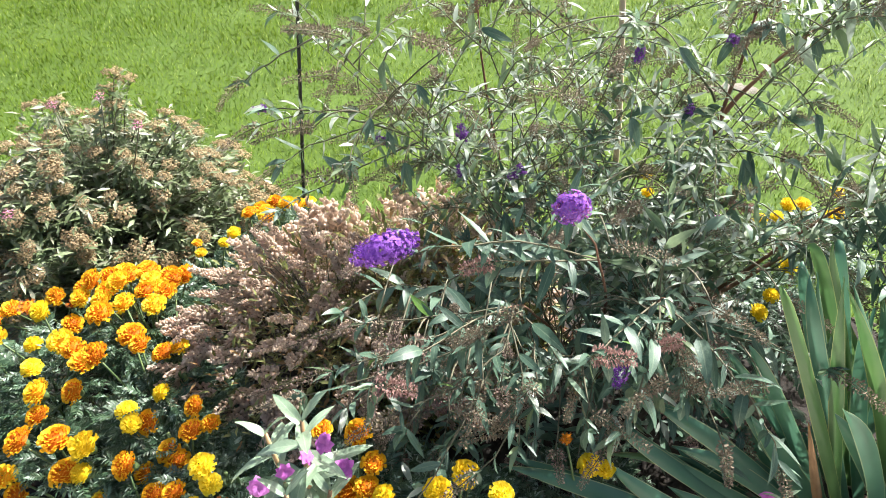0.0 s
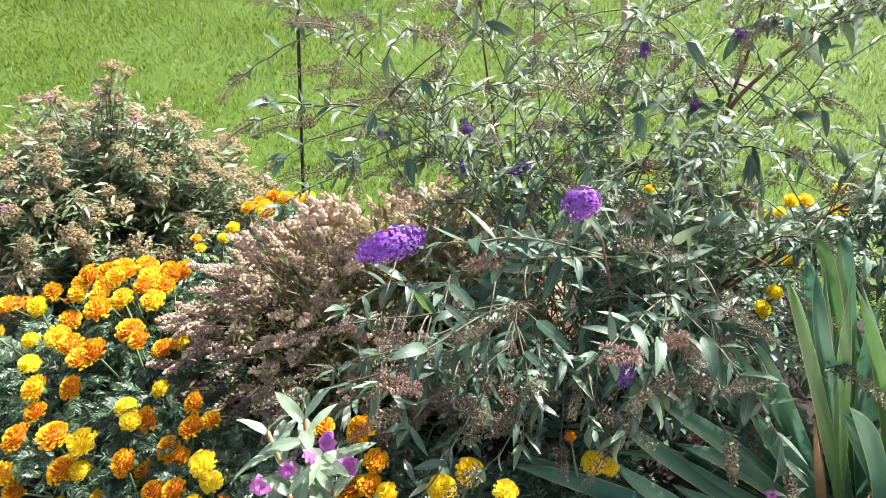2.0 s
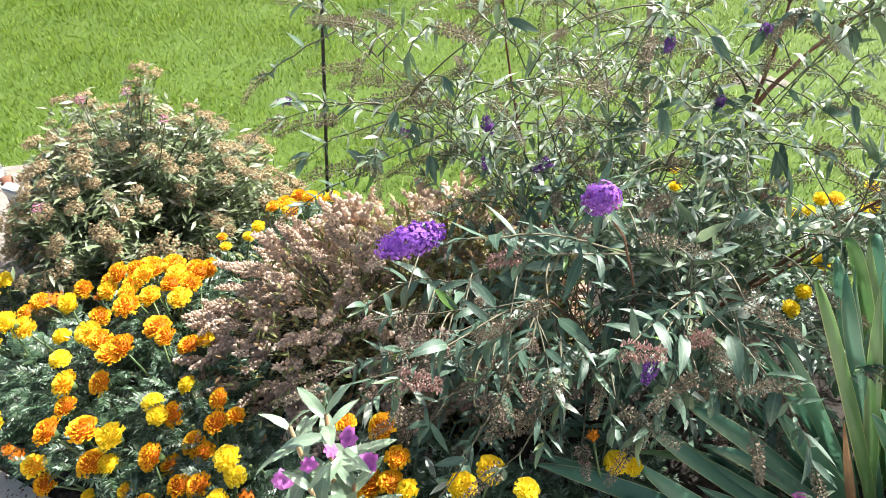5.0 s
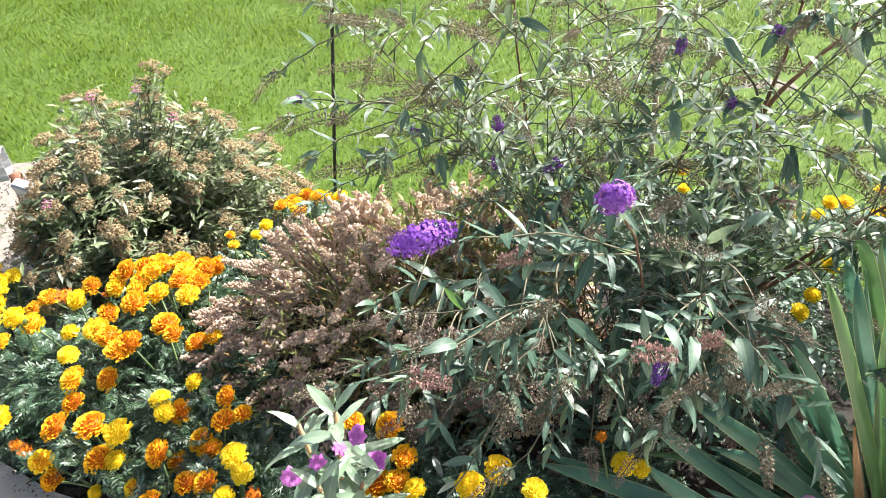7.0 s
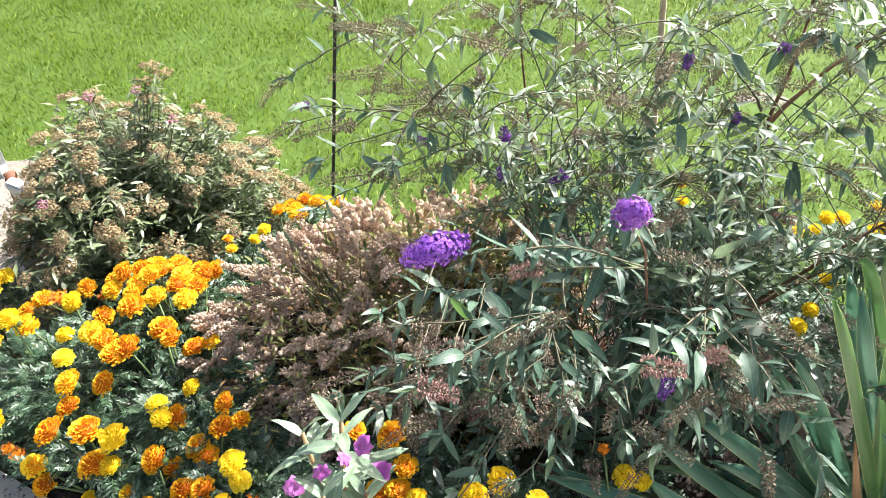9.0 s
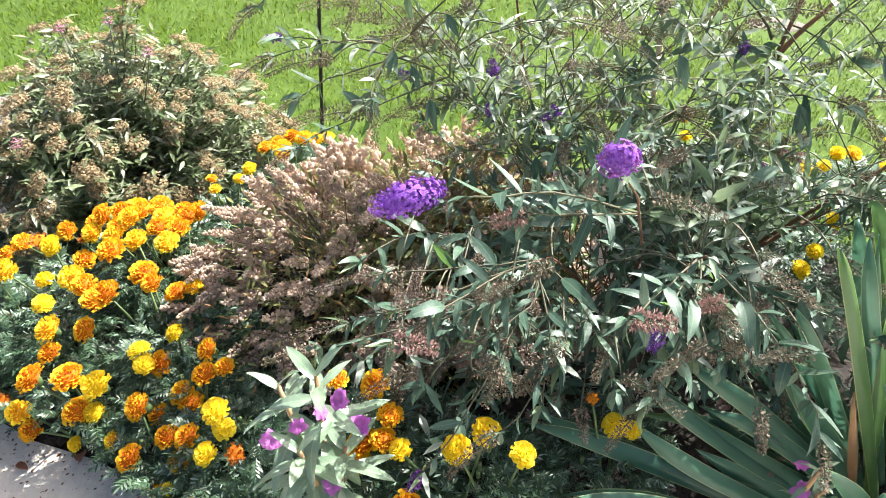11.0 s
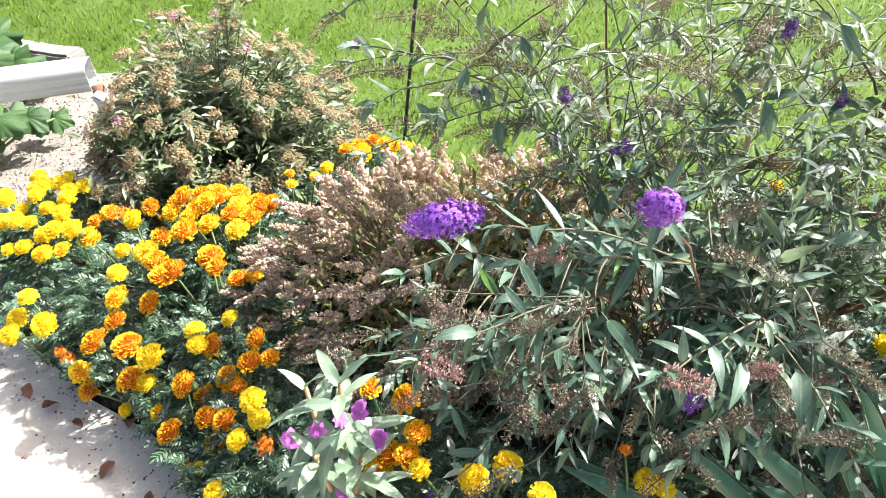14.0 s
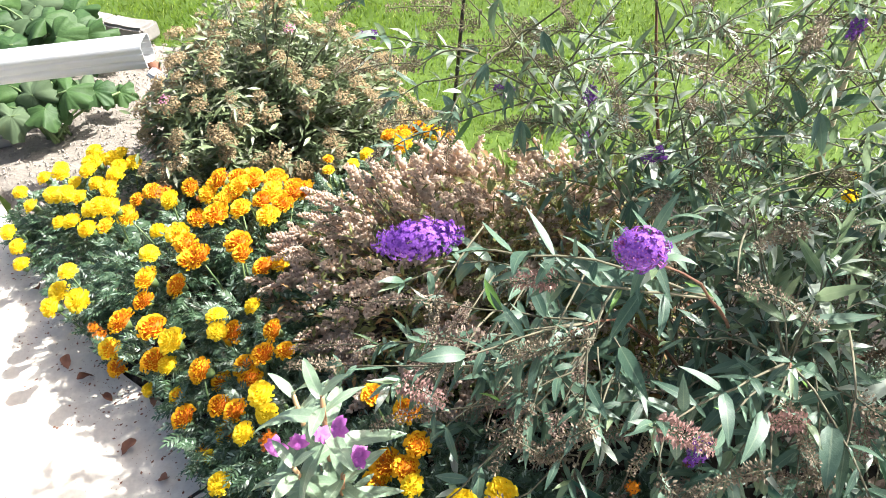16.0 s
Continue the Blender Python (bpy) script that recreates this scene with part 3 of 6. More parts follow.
marigold(-0.74, 1.04, 0.18, 0.19, [(-0.796, 1.034, 0.22, 0.064, "b"), (-0.729, 1.041, 0.205, 0.064, "b"), (-0.655, 1.012, 0.205, 0.068, "y"), (-0.712, 0.99, 0.155, 0.062, "b"), (-0.672, 0.985, 0.150, 0.05, "y"), (-0.852, 1.013, 0.138, 0.052, "g"), (-0.839, 0.996, 0.095, 0.05, "b"), (-0.73, 0.955, 0.09, 0.035, "y")], MIXED + " over the path", 330, 5)
marigold(-0.54, 1.16, 0.17, 0.23, [(-0.648, 1.177, 0.31, 0.06, "b"), (-0.60, 1.258, 0.285, 0.062, "b"), (-0.575, 1.23, 0.28, 0.05, "b"), (-0.531, 1.229, 0.245, 0.055, "b"), (-0.50, 1.25, 0.24, 0.045, "g"), (-0.64, 1.36, 0.30, 0.055, "g"), (-0.55, 1.46, 0.28, 0.055, "b")], GOLDEN, 330, 6)
marigold(-0.50, 1.04, 0.17, 0.19, [(-0.525, 1.14, 0.205, 0.046, "y"), (-0.583, 1.083, 0.22, 0.05, "y"), (-0.57, 1.052, 0.21, 0.045, "y"), (-0.545, 1.07, 0.19, 0.058, "b"), (-0.425, 1.054, 0.24, 0.05, "b"), (-0.421, 0.995, 0.235, 0.052, "b"), (-0.395, 1.03, 0.21, 0.042, "b"), (-0.489, 1.002, 0.168, 0.055, "b"), (-0.47, 0.985, 0.16, 0.05, "b")], MIXED, 330, 7)
marigold(-0.55, 0.91, 0.16, 0.15, [(-0.56, 0.96, 0.194, 0.06, "b"), (-0.543, 0.979, 0.135, 0.048, "b"), (-0.63, 0.935, 0.12, 0.045, "g"), (-0.499, 0.905, 0.162, 0.05, "b"), (-0.574, 0.877, 0.14, 0.055, "b"), (-0.48, 0.874, 0.12, 0.048, "b"), (-0.454, 0.894, 0.171, 0.055, "b"), (-0.52, 0.83, 0.085, 0.035, "b"), (-0.494, 0.82, 0.11, 0.03, "y"), (-0.535, 0.845, 0.08, 0.03, "b")], GOLDEN + ", overhanging the path", 300, 8)
marigold(-0.36, 0.90, 0.17, 0.19, [(-0.381, 0.902, 0.235, 0.056, "y"), (-0.372, 0.885, 0.20, 0.046, "y"), (-0.40, 0.84, 0.19, 0.05, "y"), (-0.43, 0.76, 0.13, 0.05, "y"), (-0.34, 0.83, 0.2, 0.04, "d")], LEMON + " with dark leafy gaps", 330, 9)
marigold(-0.20, 0.98, 0.18, 0.17, [], "bushy marigold foliage with no open flower", 300, 10)
marigold(-0.07, 0.84, 0.17, 0.23, [(-0.063, 0.87, 0.32, 0.055, "b"), (-0.042, 0.835, 0.272, 0.046, "b"), (-0.097, 0.813, 0.23, 0.056, "b"), (-0.057, 0.801, 0.248, 0.048, "b"), (-0.11, 0.79, 0.21, 0.05, "b"), (-0.13, 0.88, 0.33, 0.04, "b")], GOLDEN + " under the butterfly bush", 300, 11)
marigold(0.10, 0.74, 0.18, 0.24, [(-0.02, 0.745, 0.30, 0.042, "y"), (0.123, 0.737, 0.345, 0.05, "y"), (0.074, 0.70, 0.36, 0.05, "y"), (0.177, 0.70, 0.33, 0.046, "y"), (-0.02, 0.69, 0.22, 0.05, "b")], LEMON + " under the butterfly bush", 330, 12)
marigold(0.34, 0.80, 0.15, 0.19, [(0.355, 0.79, 0.25, 0.048, "y"), (0.385, 0.785, 0.24, 0.035, "y"), (0.31, 0.795, 0.33, 0.024, "d")], LEMON + " under the butterfly bush", 240, 13)
marigold(-0.36, 1.80, 0.19, 0.22, [(-0.441, 1.70, 0.242, 0.045, "y"), (-0.34, 1.72, 0.272, 0.052, "g"), (-0.418, 1.821, 0.232, 0.047, "b"), (-0.363, 1.80, 0.237, 0.054, "g"), (-0.346, 1.87, 0.232, 0.047, "b"), (-0.309, 1.853, 0.232, 0.050, "g"), (-0.273, 1.84, 0.232, 0.047, "g"), (-0.24, 1.86, 0.222, 0.045, "g"), (-0.39, 1.86, 0.222, 0.045, "b")], MIXED + " behind the shrub", 300, 14)
marigold(-0.50, 1.63, 0.12, 0.2, [(-0.455, 1.632, 0.26, 0.034, "y"), (-0.532, 1.645, 0.26, 0.029, "b"), (-0.512, 1.595, 0.26, 0.032, "g")], MIXED + " beside the spirea", 160, 15)
marigold(0.76, 1.70, 0.13, 0.2, [(0.775, 1.731, 0.27, 0.036, "y"), (0.753, 1.656, 0.26, 0.036, "y")], LEMON + " near the lawn", 150, 16)
marigold(1.16, 1.50, 0.17, 0.22, [(1.10, 1.527, 0.255, 0.044, "y"), (1.147, 1.53, 0.25, 0.042, "g"), (1.183, 1.458, 0.25, 0.040, "y"), (1.211, 1.461, 0.255, 0.042, "y"), (1.06, 1.50, 0.24, 0.036, "y"), (1.25, 1.55, 0.26, 0.044, "y")], LEMON + " behind the iris", 240, 17)
marigold(0.93, 1.26, 0.15, 0.2, [(0.96, 1.256, 0.27, 0.044, "y"), (0.888, 1.184, 0.25, 0.038, "y"), (0.832, 1.134, 0.25, 0.045, "y"), (0.984, 1.453, 0.27, 0.04, "y")], LEMON + " behind the iris", 220, 18)


# ---- spikes and heads built of many small pieces ----
def spike(name, length, width, n, piece, taper, mats, seed, bend=0.0, piece_size=0.75, whorls=0):
    """A spike along y: a stalk set with n small pieces in whorls, narrowing to its tip."""
    r = np.random.default_rng(seed)
    u = np.sort(r.random(n)) ** 0.9
    if whorls:
        u = np.clip((np.floor(u * whorls) + 0.5 + r.normal(0, 0.28, n)) / whorls, 0, 1)
    a = np.arange(n) * 2.4 + r.uniform(-0.3, 0.3, n)
    wid = width * (1 - taper * u) * r.uniform(0.7, 1.15, n)
    depth = r.uniform(0.25, 0.75, n)
    P = np.c_[np.cos(a) * wid * depth, u * length, np.sin(a) * wid * depth - bend * length * u ** 2]
    D = np.c_[np.cos(a), r.uniform(0.1, 0.9, n), np.sin(a)]
    U = unit(np.c_[r.normal(0, 1, n), np.ones(n), r.normal(0, 1, n)])
    V, F = scatter(piece, frames(P, D, U, np.maximum(wid, width * 0.45) * piece_size * r.uniform(0.7, 1.25, n)))
    fm = np.zeros(len(F))
    t = np.linspace(0, 1, 6)
    SV, SF = tube(np.c_[0 * t, t * length * 0.97, -bend * length * t ** 2], 0.0014, 0.0007, 4)
    V2, F2 = merge([(V, F), (SV, SF)])
    ob = solid(name, V2, F2, mats, fm=np.r_[fm, np.full(len(SF), len(mats) - 1)])
    me = ob.data
    bpy.data.objects.remove(ob)
    return me


HUSK = blade(2, 0.30, 0.0, 0.6, oval, 1)
PUFF = blade(2, 0.42, 0.0, 0.9, oval, 1)


def floret():
    """A four-lobed floret facing up the y axis, with its tube; last faces are the eye."""
    lobes = scatter(blade(2, 0.36, 0.1, 0.4, oval, 2), frames([(0, 0.62, 0)] * 4, [(1, 0.2, 0), (-1, 0.2, 0), (0, 0.2, 1), (0, 0.2, -1)], [(0, 1, 0)] * 4, 0.52))
    tb = tube([(0, 0, 0), (0, 0.64, 0)], 0.06, 0.10, 4)
    return merge([lobes, tb]), np.r_[np.zeros(len(lobes[1])), np.full(len(tb[1]), 1)]


FLORET, FLORET_M = floret()


def bloom(name, sx, sy, sz, n, mats, seed):
    """A dense rounded flower panicle of florets, open at its stalk end, along y."""
    r = np.random.default_rng(seed)
    i = np.arange(n) + 0.5
    z = 1 - 2 * i / n
    a = i * 2.39996
    q = np.sqrt(1 - z * z)
    N = np.c_[q * np.cos(a), z, q * np.sin(a)]
    N = unit(N + r.normal(0, 0.10, (n, 3)))
    P = N * np.array((sx, sy, sz)) * r.uniform(0.5, 1.14, n)[:, None]
    U = unit(np.cross(N, r.normal(0, 1, (n, 3))))
    V, F = scatter(FLORET, frames(P, N, U, r.uniform(0.0052, 0.0084, n)))
    ob = solid(name, V, F, mats, fm=np.tile(FLORET_M, n))
    me = ob.data
    bpy.data.objects.remove(ob)
    return me


def tuft(seed):
    """A lumpy little tuft of seed fluff along y, radius 1."""
    r = np.random.default_rng(seed)
    V, F = [], []
    for i in range(4):
        el = math.pi * (i / 3 - 0.5) * 0.92
        for j in range(5):
            a = 2 * math.pi * (j + 0.5 * (i % 2)) / 5
            q = r.uniform(0.68, 1.30)
            V.append((q * math.cos(el) * math.cos(a), 1.55 * q * math.sin(el), q * math.cos(el) * math.sin(a)))
    for i in range(3):
        for j in range(5):
            F.append((i * 5 + j, i * 5 + (j + 1) % 5, i * 5 + 5 + (j + 1) % 5, i * 5 + 5 + j))
    return np.array(V), np.array(F)


TUFT = [tuft(s) for s in (1, 2, 3, 4)]


def plume(seed, tufts, husks):
    """A seed plume along y: a blunt finger of crowded tufts, roughened with tiny husks."""
    r = np.random.default_rng(seed)
    u = (np.arange(tufts) + r.uniform(0, 0.9, tufts)) / tufts
    a = np.arange(tufts) * 2.4 + r.normal(0, 0.3, tufts)
    body = 0.0125 * np.minimum(1.0, 0.5 + 2.2 * u) * (1 - 0.45 * u) * np.sqrt(np.maximum(0.0, 1 - u ** 6))
    q = body * r.uniform(0.55, 1.0, tufts)
    C = np.c_[q * np.cos(a), 0.003 + 0.070 * u, q * np.sin(a) - 0.012 * u * u]
    out = np.c_[np.cos(a), 0.9 + 0 * a, np.sin(a)]
    ball = 0.0050 * (1.15 - 0.45 * u) * r.uniform(0.7, 1.3, tufts) * math.sqrt(24 / tufts)
    lumps = pick(TUFT, frames(C, out + r.normal(0, 0.3, (tufts, 3)), r.normal(0, 1, (tufts, 3)), ball), 4)
    k = np.repeat(np.arange(tufts), husks)
    way = unit(r.normal(0, 1, (len(k), 3)) + out[k] * 0.6)
    fuzz = scatter(PUFF, frames(C[k] + way * ball[k][:, None], way + r.normal(0, 0.4, (len(k), 3)), r.normal(0, 1, (len(k), 3)), ball[k] * r.uniform(0.5, 0.95, len(k))))
    SV, SF = tube([(0, -0.03, 0.0), (0, 0.02, 0.0), (0, 0.06, -0.008)], 0.0013, 0.0008, 4)
    V2, F2 = merge([lumps, fuzz, (SV, SF)])
    ob = solid("plume", V2, F2, [PLUME, TWIG], fm=np.r_[np.zeros(len(lumps[1]) + len(fuzz[1])), np.ones(len(SF))])
    me = ob.data
    bpy.data.objects.remove(ob)
    return me


PLUMES = [plume(s, 40, 2) for s in (1, 2, 3, 4, 5)]
PLUMES_PLAIN = [plume(s, 13, 1) for s in (6, 7, 8, 9)]
SPENT = [spike("panicle", 0.115, 0.0165, 430, HUSK, 0.45, [DEAD, TWIG], s, bend=(0.1, 0.3, 0.2)[s - 5], piece_size=0.42, whorls=(16, 18, 15)[s - 5]) for s in (5, 6, 7)]
FADED = [spike("panicle", 0.080, 0.026, 380, HUSK, 0.40, [DEAD_P, TWIG], s, bend=0.1, piece_size=0.40) for s in (8, 9)]
CHUNK = [spike("panicle", 0.075, 0.023, 330, HUSK, 0.55, [m, TWIG], s, bend=0.1, piece_size=0.36) for s, m in ((14, DEAD_L), (15, DEAD), (16, DEAD_L))]
LONG = [spike("panicle", 0.15, 0.0135, 520, HUSK, 0.5, [DEAD_L, TWIG], s, bend=0.12, piece_size=0.36) for s in (12, 13)]
SMALL_V = [spike("panicle", 0.055, 0.018, 70, FLORET, 0.5, [VIOLET_DK, VIOLET_DK], s, bend=0.05) for s in (10, 11)]


def pose_of(p, d, up=(0, 0, 1), s=1.0):
    return Matrix([list(row) for row in frames([p], [d], [up], s)[0]])


# ---- brown plume shrub ----
YELLOW_SPIKES = [spike("plume", 0.085, 0.0085, 150, HUSK, 0.5, [PLUME_Y, PLUME_Y], s, bend=0.1, piece_size=0.6) for s in (17, 18)]


def plume_shrub():
    ob = thing("plume_shrub", -0.15, 1.33, 0, "low rounded shrub covered in dry pinkish-brown plumes", "shrub")
    r = np.random.default_rng(5)
    # two lobes: the full one, and a thinner yellowing one that runs into the butterfly bush
    lobes = ((0.0, 0.0, 0.40, 0.38, 0.425, 420), (0.26, 0.08, 0.34, 0.30, 0.46, 320))
    Ps, Ds = [], []
    for cx, cy, rx, ry, rz, n in lobes:
        th = r.uniform(0, 2 * math.pi, n)
        el = np.arcsin(r.uniform(0.02, 1.0, n))
        N = np.c_[np.cos(th) * np.cos(el), np.sin(th) * np.cos(el), np.sin(el)]
        S = np.array((rx, ry, rz)) * (0.92 + 0.12 * np.sin(th * 4 + 2 * el))[:, None]
        P = N * S * r.uniform(0.84, 1.0, n)[:, None] + np.array((cx, cy, 0.02))
        D = unit(N * np.array((0.8, 0.8, 0.4)) + np.c_[r.normal(-0.3, 0.35, n), r.normal(-0.2, 0.3, n), r.normal(0.15, 0.3, n)])
        keep = (P[:, 2] > 0.05) | (P[:, 1] > 0.05)
        Ps.append(P[keep]), Ds.append(D[keep])
    P, D = np.concatenate(Ps), np.concatenate(Ds)
    thin = np.arange(len(P)) >= len(Ps[0])
    n = len(P)
    size = r.uniform(0.8, 1.3, n) * np.where(thin, 0.75, 1.0)
    order = np.argsort(P[:, 1] + 0.4 * P[:, 0] - 0.3 * P[:, 2])
    for k, i in enumerate(order[:295]):
        share("plume", PLUMES[k % 5], pose_of(P[i], D[i], r.normal(0, 1, 3), size[i]), ob)
    rest = order[295:]
    T = [(np.array([v.co for v in me.vertices]), np.array([p.vertices[:] for p in me.polygons])) for me in PLUMES_PLAIN]
    V, F = pick(T, frames(P[rest], D[rest], r.normal(0, 1, (len(rest), 3)), size[rest]), 4)
    tagged(solid("plumes_behind", V, F, [PLUME], ob), kind="stuff")
    for i in range(0, n, 3):
        V, F = tube(arc((r.normal(0, 0.03) + 0.2 * thin[i], r.normal(0, 0.03), 0), P[i] * np.array((0.4, 0.4, 0.75)), P[i], 5), 0.0025, 0.0012, 4)
        solid("twig", V, F, [TWIG], ob)
    for i in range(84):
        q = np.array((r.uniform(0.02, 0.50), r.uniform(-0.26, 0.08), 0.0))
        q[2] = 0.43 * math.sqrt(max(0.05, 1 - ((q[0] - 0.22) / 0.42) ** 2 - ((q[1] - 0.06) / 0.36) ** 2)) + r.uniform(-0.05, 0.02)
        V, F = tube(arc((0.22, 0.05, 0), q * np.array((0.8, 0.6, 0.7)), q, 5), 0.002, 0.0011, 4)
        twig = solid("twig", V, F, [TWIG], ob)
        share("plume", YELLOW_SPIKES[i % 2], pose_of(q, (r.normal(-0.7, 0.5), r.normal(-0.3, 0.3), r.normal(0.15, 0.25)), r.normal(0, 1, 3), r.uniform(0.7, 1.2)), twig, "thin yellow-green unripe plume")
    m = 7000
    second = r.random(m) < 0.45
    th, el = np.where(r.random(m) < 0.5, r.normal(-0.9, 0.8, m), r.uniform(0, 2 * math.pi, m)), np.arcsin(r.uniform(0, 1, m))
    N = np.c_[np.cos(th) * np.cos(el), np.sin(th) * np.cos(el), np.sin(el)]
    Q = N * np.where(second[:, None], np.array([lobes[1][2:5]]), np.array([lobes[0][2:5]])) * r.uniform(0.5, 1.04, m)[:, None]
    Q += np.where(second[:, None], np.array([(0.25, 0.08, 0.02)]), np.array([(0.0, 0.0, 0.02)]))
    V, F = scatter(blade(2, 0.16, 0.3, 0.5, lance), frames(Q, unit(N + r.normal(0, 0.6, (m, 3))), unit(r.normal(0, 0.5, (m, 3)) + np.array((0, 0, 1))), np.where(second, r.uniform(0.020, 0.044, m), r.uniform(0.016, 0.034, m))))
    tagged(solid("foliage", V, F, [PLUME_LEAF], ob, "small yellowing leaves among the plumes"), kind="stuff")


plume_shrub()


# ---- spirea ----
def corymb(name, mats, seed, n=180):
    """A flat-topped cluster of tiny seed cups on fine stalks, 1 across."""
    r = np.random.default_rng(seed)
    q, a = 0.5 * np.sqrt(r.random(n)), r.uniform(0, 6.28, n)
    P = np.c_[q * np.cos(a), q * np.sin(a), 0.13 * (1 - (q / 0.5) ** 2) + 0.16 * np.sin(a * 5 + seed) * q + r.normal(0, 0.05, n)]
    U = unit(P + np.array((0, 0, 0.35)) + r.normal(0, 0.22, (n, 3)))
    V, F = scatter(PUFF, frames(P, np.cross(U, r.normal(0, 1, (n, 3))), U, r.uniform(0.09, 0.14, n)))
    st = [tube([(0, 0, -0.35), p], 0.012, 0.006, 3 + 1) for p in P[::15]]
    V2, F2 = merge([(V, F)] + st)
    ob = solid(name, V2, F2, mats, fm=np.r_[np.zeros(len(F)), np.ones(len(F2) - len(F))])
    me = ob.data
    bpy.data.objects.remove(ob)
    return me


def spirea():
    ob = thing("spirea_shrub", -0.91, 1.98, 0, "rounded spirea shrub with faded tan flower heads", "shrub")
    r = np.random.default_rng(11)
    R3 = np.array((0.52, 0.45, 0.49))
    tan = [corymb("seed_head", [SPI_HEAD, TWIG], s) for s in (1, 2, 3)]
    pink = corymb("pink_flower_head", [SPI_PINK, TWIG], 4, 50)
    n = 240
    i = np.arange(n) + 0.5
    z = 0.10 + 0.9 * i / n
    a = i * 2.39996 + r.normal(0, 0.2, n)
    q = np.sqrt(1 - z * z * 0.98)
    N = np.c_[q * np.cos(a), q * np.sin(a), z]
    wob = 0.92 + 0.10 * np.sin(a * 3 + 1) + r.normal(0, 0.05, n)
    P = N * R3 * wob[:, None] + np.array((0, 0, 0.045))
    P[:, 0] *= np.where(P[:, 0] < 0, 0.70 + 0.5 * np.maximum(0, P[:, 2] - 0.1), 1.0)
    heads = []
    for k in range(n):
        s = r.uniform(0.036, 0.074)
        up = unit(N[k] + np.array((0, 0, 0.9)) + r.normal(0, 0.15, 3))
        heads.append((tan[k % 3], pose_of(P[k], np.cross(up, (0.3, 0.8, 0.2)), up, s)))
    for p in ((0.155, -0.08, 0.62), (0.27, -0.18, 0.567), (-0.08, -0.33, 0.42), (-0.022, 0.0, 0.577)):
        V, F = tube(arc((0, 0, 0.1), np.array(p) * 0.6, np.array(p) - np.array((0, 0, 0.012)), 6), 0.003, 0.0014, 5)
        solid("stem", V, F, [TWIG], ob)
        share("pink_flower_head", pink, pose_of(p, (1, 0.2, 0), (0.1, -0.3, 1), 0.036), ob, "small fresh pink flower head")
    tops = [np.array((0.18, 0.0, 0.655)), np.array((0.205, 0.02, 0.625)), np.array((0.145, 0.01, 0.605)), np.array((0.17, -0.04, 0.575))]
    for t in tops:
        heads.append((tan[0], pose_of(t, (1, 0.3, 0), (0, 0, 1), 0.06)))
    ends = np.concatenate([P, np.array(tops)])
    for e, (head, place) in zip(ends, heads):
        V, F = tube(arc((r.normal(0, 0.05), r.normal(0, 0.05), 0), e * np.array((0.5, 0.5, 0.7)), e - np.array((0, 0, 0.015)), 6), 0.004, 0.0016, 5)
        stalk = solid("stem", V, F, [TWIG], ob)
        share("seed_head", head, place, stalk)
    m = 18000
    k = r.integers(0, len(ends), m)
    u = r.uniform(0.10, 1.0, m) ** 0.42
    e = ends[k]
    c = e * np.array((0.5, 0.5, 0.7))
    Q = 2 * u[:, None] * (1 - u[:, None]) * c + (u ** 2)[:, None] * e - np.array((0, 0, 0.02))
    Q += r.normal(0, 0.022, (m, 3))
    Q[:, 2] = np.maximum(Q[:, 2], 0.02)
    th = r.uniform(0, 6.28, m)
    D = np.c_[np.cos(th), np.sin(th), r.uniform(-0.7, 0.5, m)]
    V, F = pick([blade(2, 0.15, 0.3, dr, lance) for dr in (0.3, 0.8, -0.2)], frames(Q, D, np.array((0, 0, 1)) + r.normal(0, 0.4, (m, 3)), r.uniform(0.026, 0.050, m)), 3)
    V[:, 2] = np.maximum(V[:, 2], 0.004)
    tagged(solid("foliage", V, F, [SPI_LEAF], ob, "narrow dark green leaves"), kind="stuff")


spirea()


# ---- butterfly bush ----
BUD_T = [blade(5, (0.105, 0.135, 0.085, 0.15, 0.115, 0.09)[s], 0.22, dr, lance, 2, 0.06, tw, s) for s, (dr, tw) in enumerate(((0.5, 0.0), (0.9, 0.3), (0.25, -0.3), (1.3, 0.15), (0.7, -0.2), (-0.2, 0.1)))]
YOUNG_T = [blade(3, w, 0.25, dr, lance, 2, 0.05, tw, 9) for w, dr, tw in ((0.10, 0.6, 0.0), (0.13, 1.0, 0.3), (0.085, 0.3, -0.3), (0.12, 1.3, 0.1), (0.10, -0.3, -0.2), (0.14, 0.5, 0.2))]

CROWD_LEFT = [((-0.018, 0.86, 0.456), (-0.044, 0.84, 0.384)), ((-0.006, 0.89, 0.335), (-0.043, 0.87, 0.259)), ((0.001, 0.92, 0.183), (-0.010, 0.90, 0.107)),
              ((0.126, 0.80, 0.459), (0.149, 0.78, 0.434)), ((0.226, 0.83, 0.340), (0.139, 0.81, 0.364)), ((0.301, 0.86, 0.389), (0.238, 0.84, 0.388)),
              ((0.087, 0.86, 0.528), (0.003, 0.84, 0.579)), ((0.172, 0.83, 0.584), (0.139, 0.81, 0.596)), ((0.134, 0.86, 0.455), (0.098, 0.84, 0.449)),
              ((0.195, 0.80, 0.486), (0.199, 0.78, 0.452)), ((0.088, 0.89, 0.230), (0.064, 0.87, 0.207)), ((0.248, 0.86, 0.184), (0.249, 0.84, 0.115)),
              ((0.292, 0.80, 0.304), (0.292, 0.78, 0.293)), ((0.007, 0.89, 0.593), (0.001, 0.87, 0.559)), ((0.051, 0.86, 0.459), (-0.015, 0.84, 0.512))]
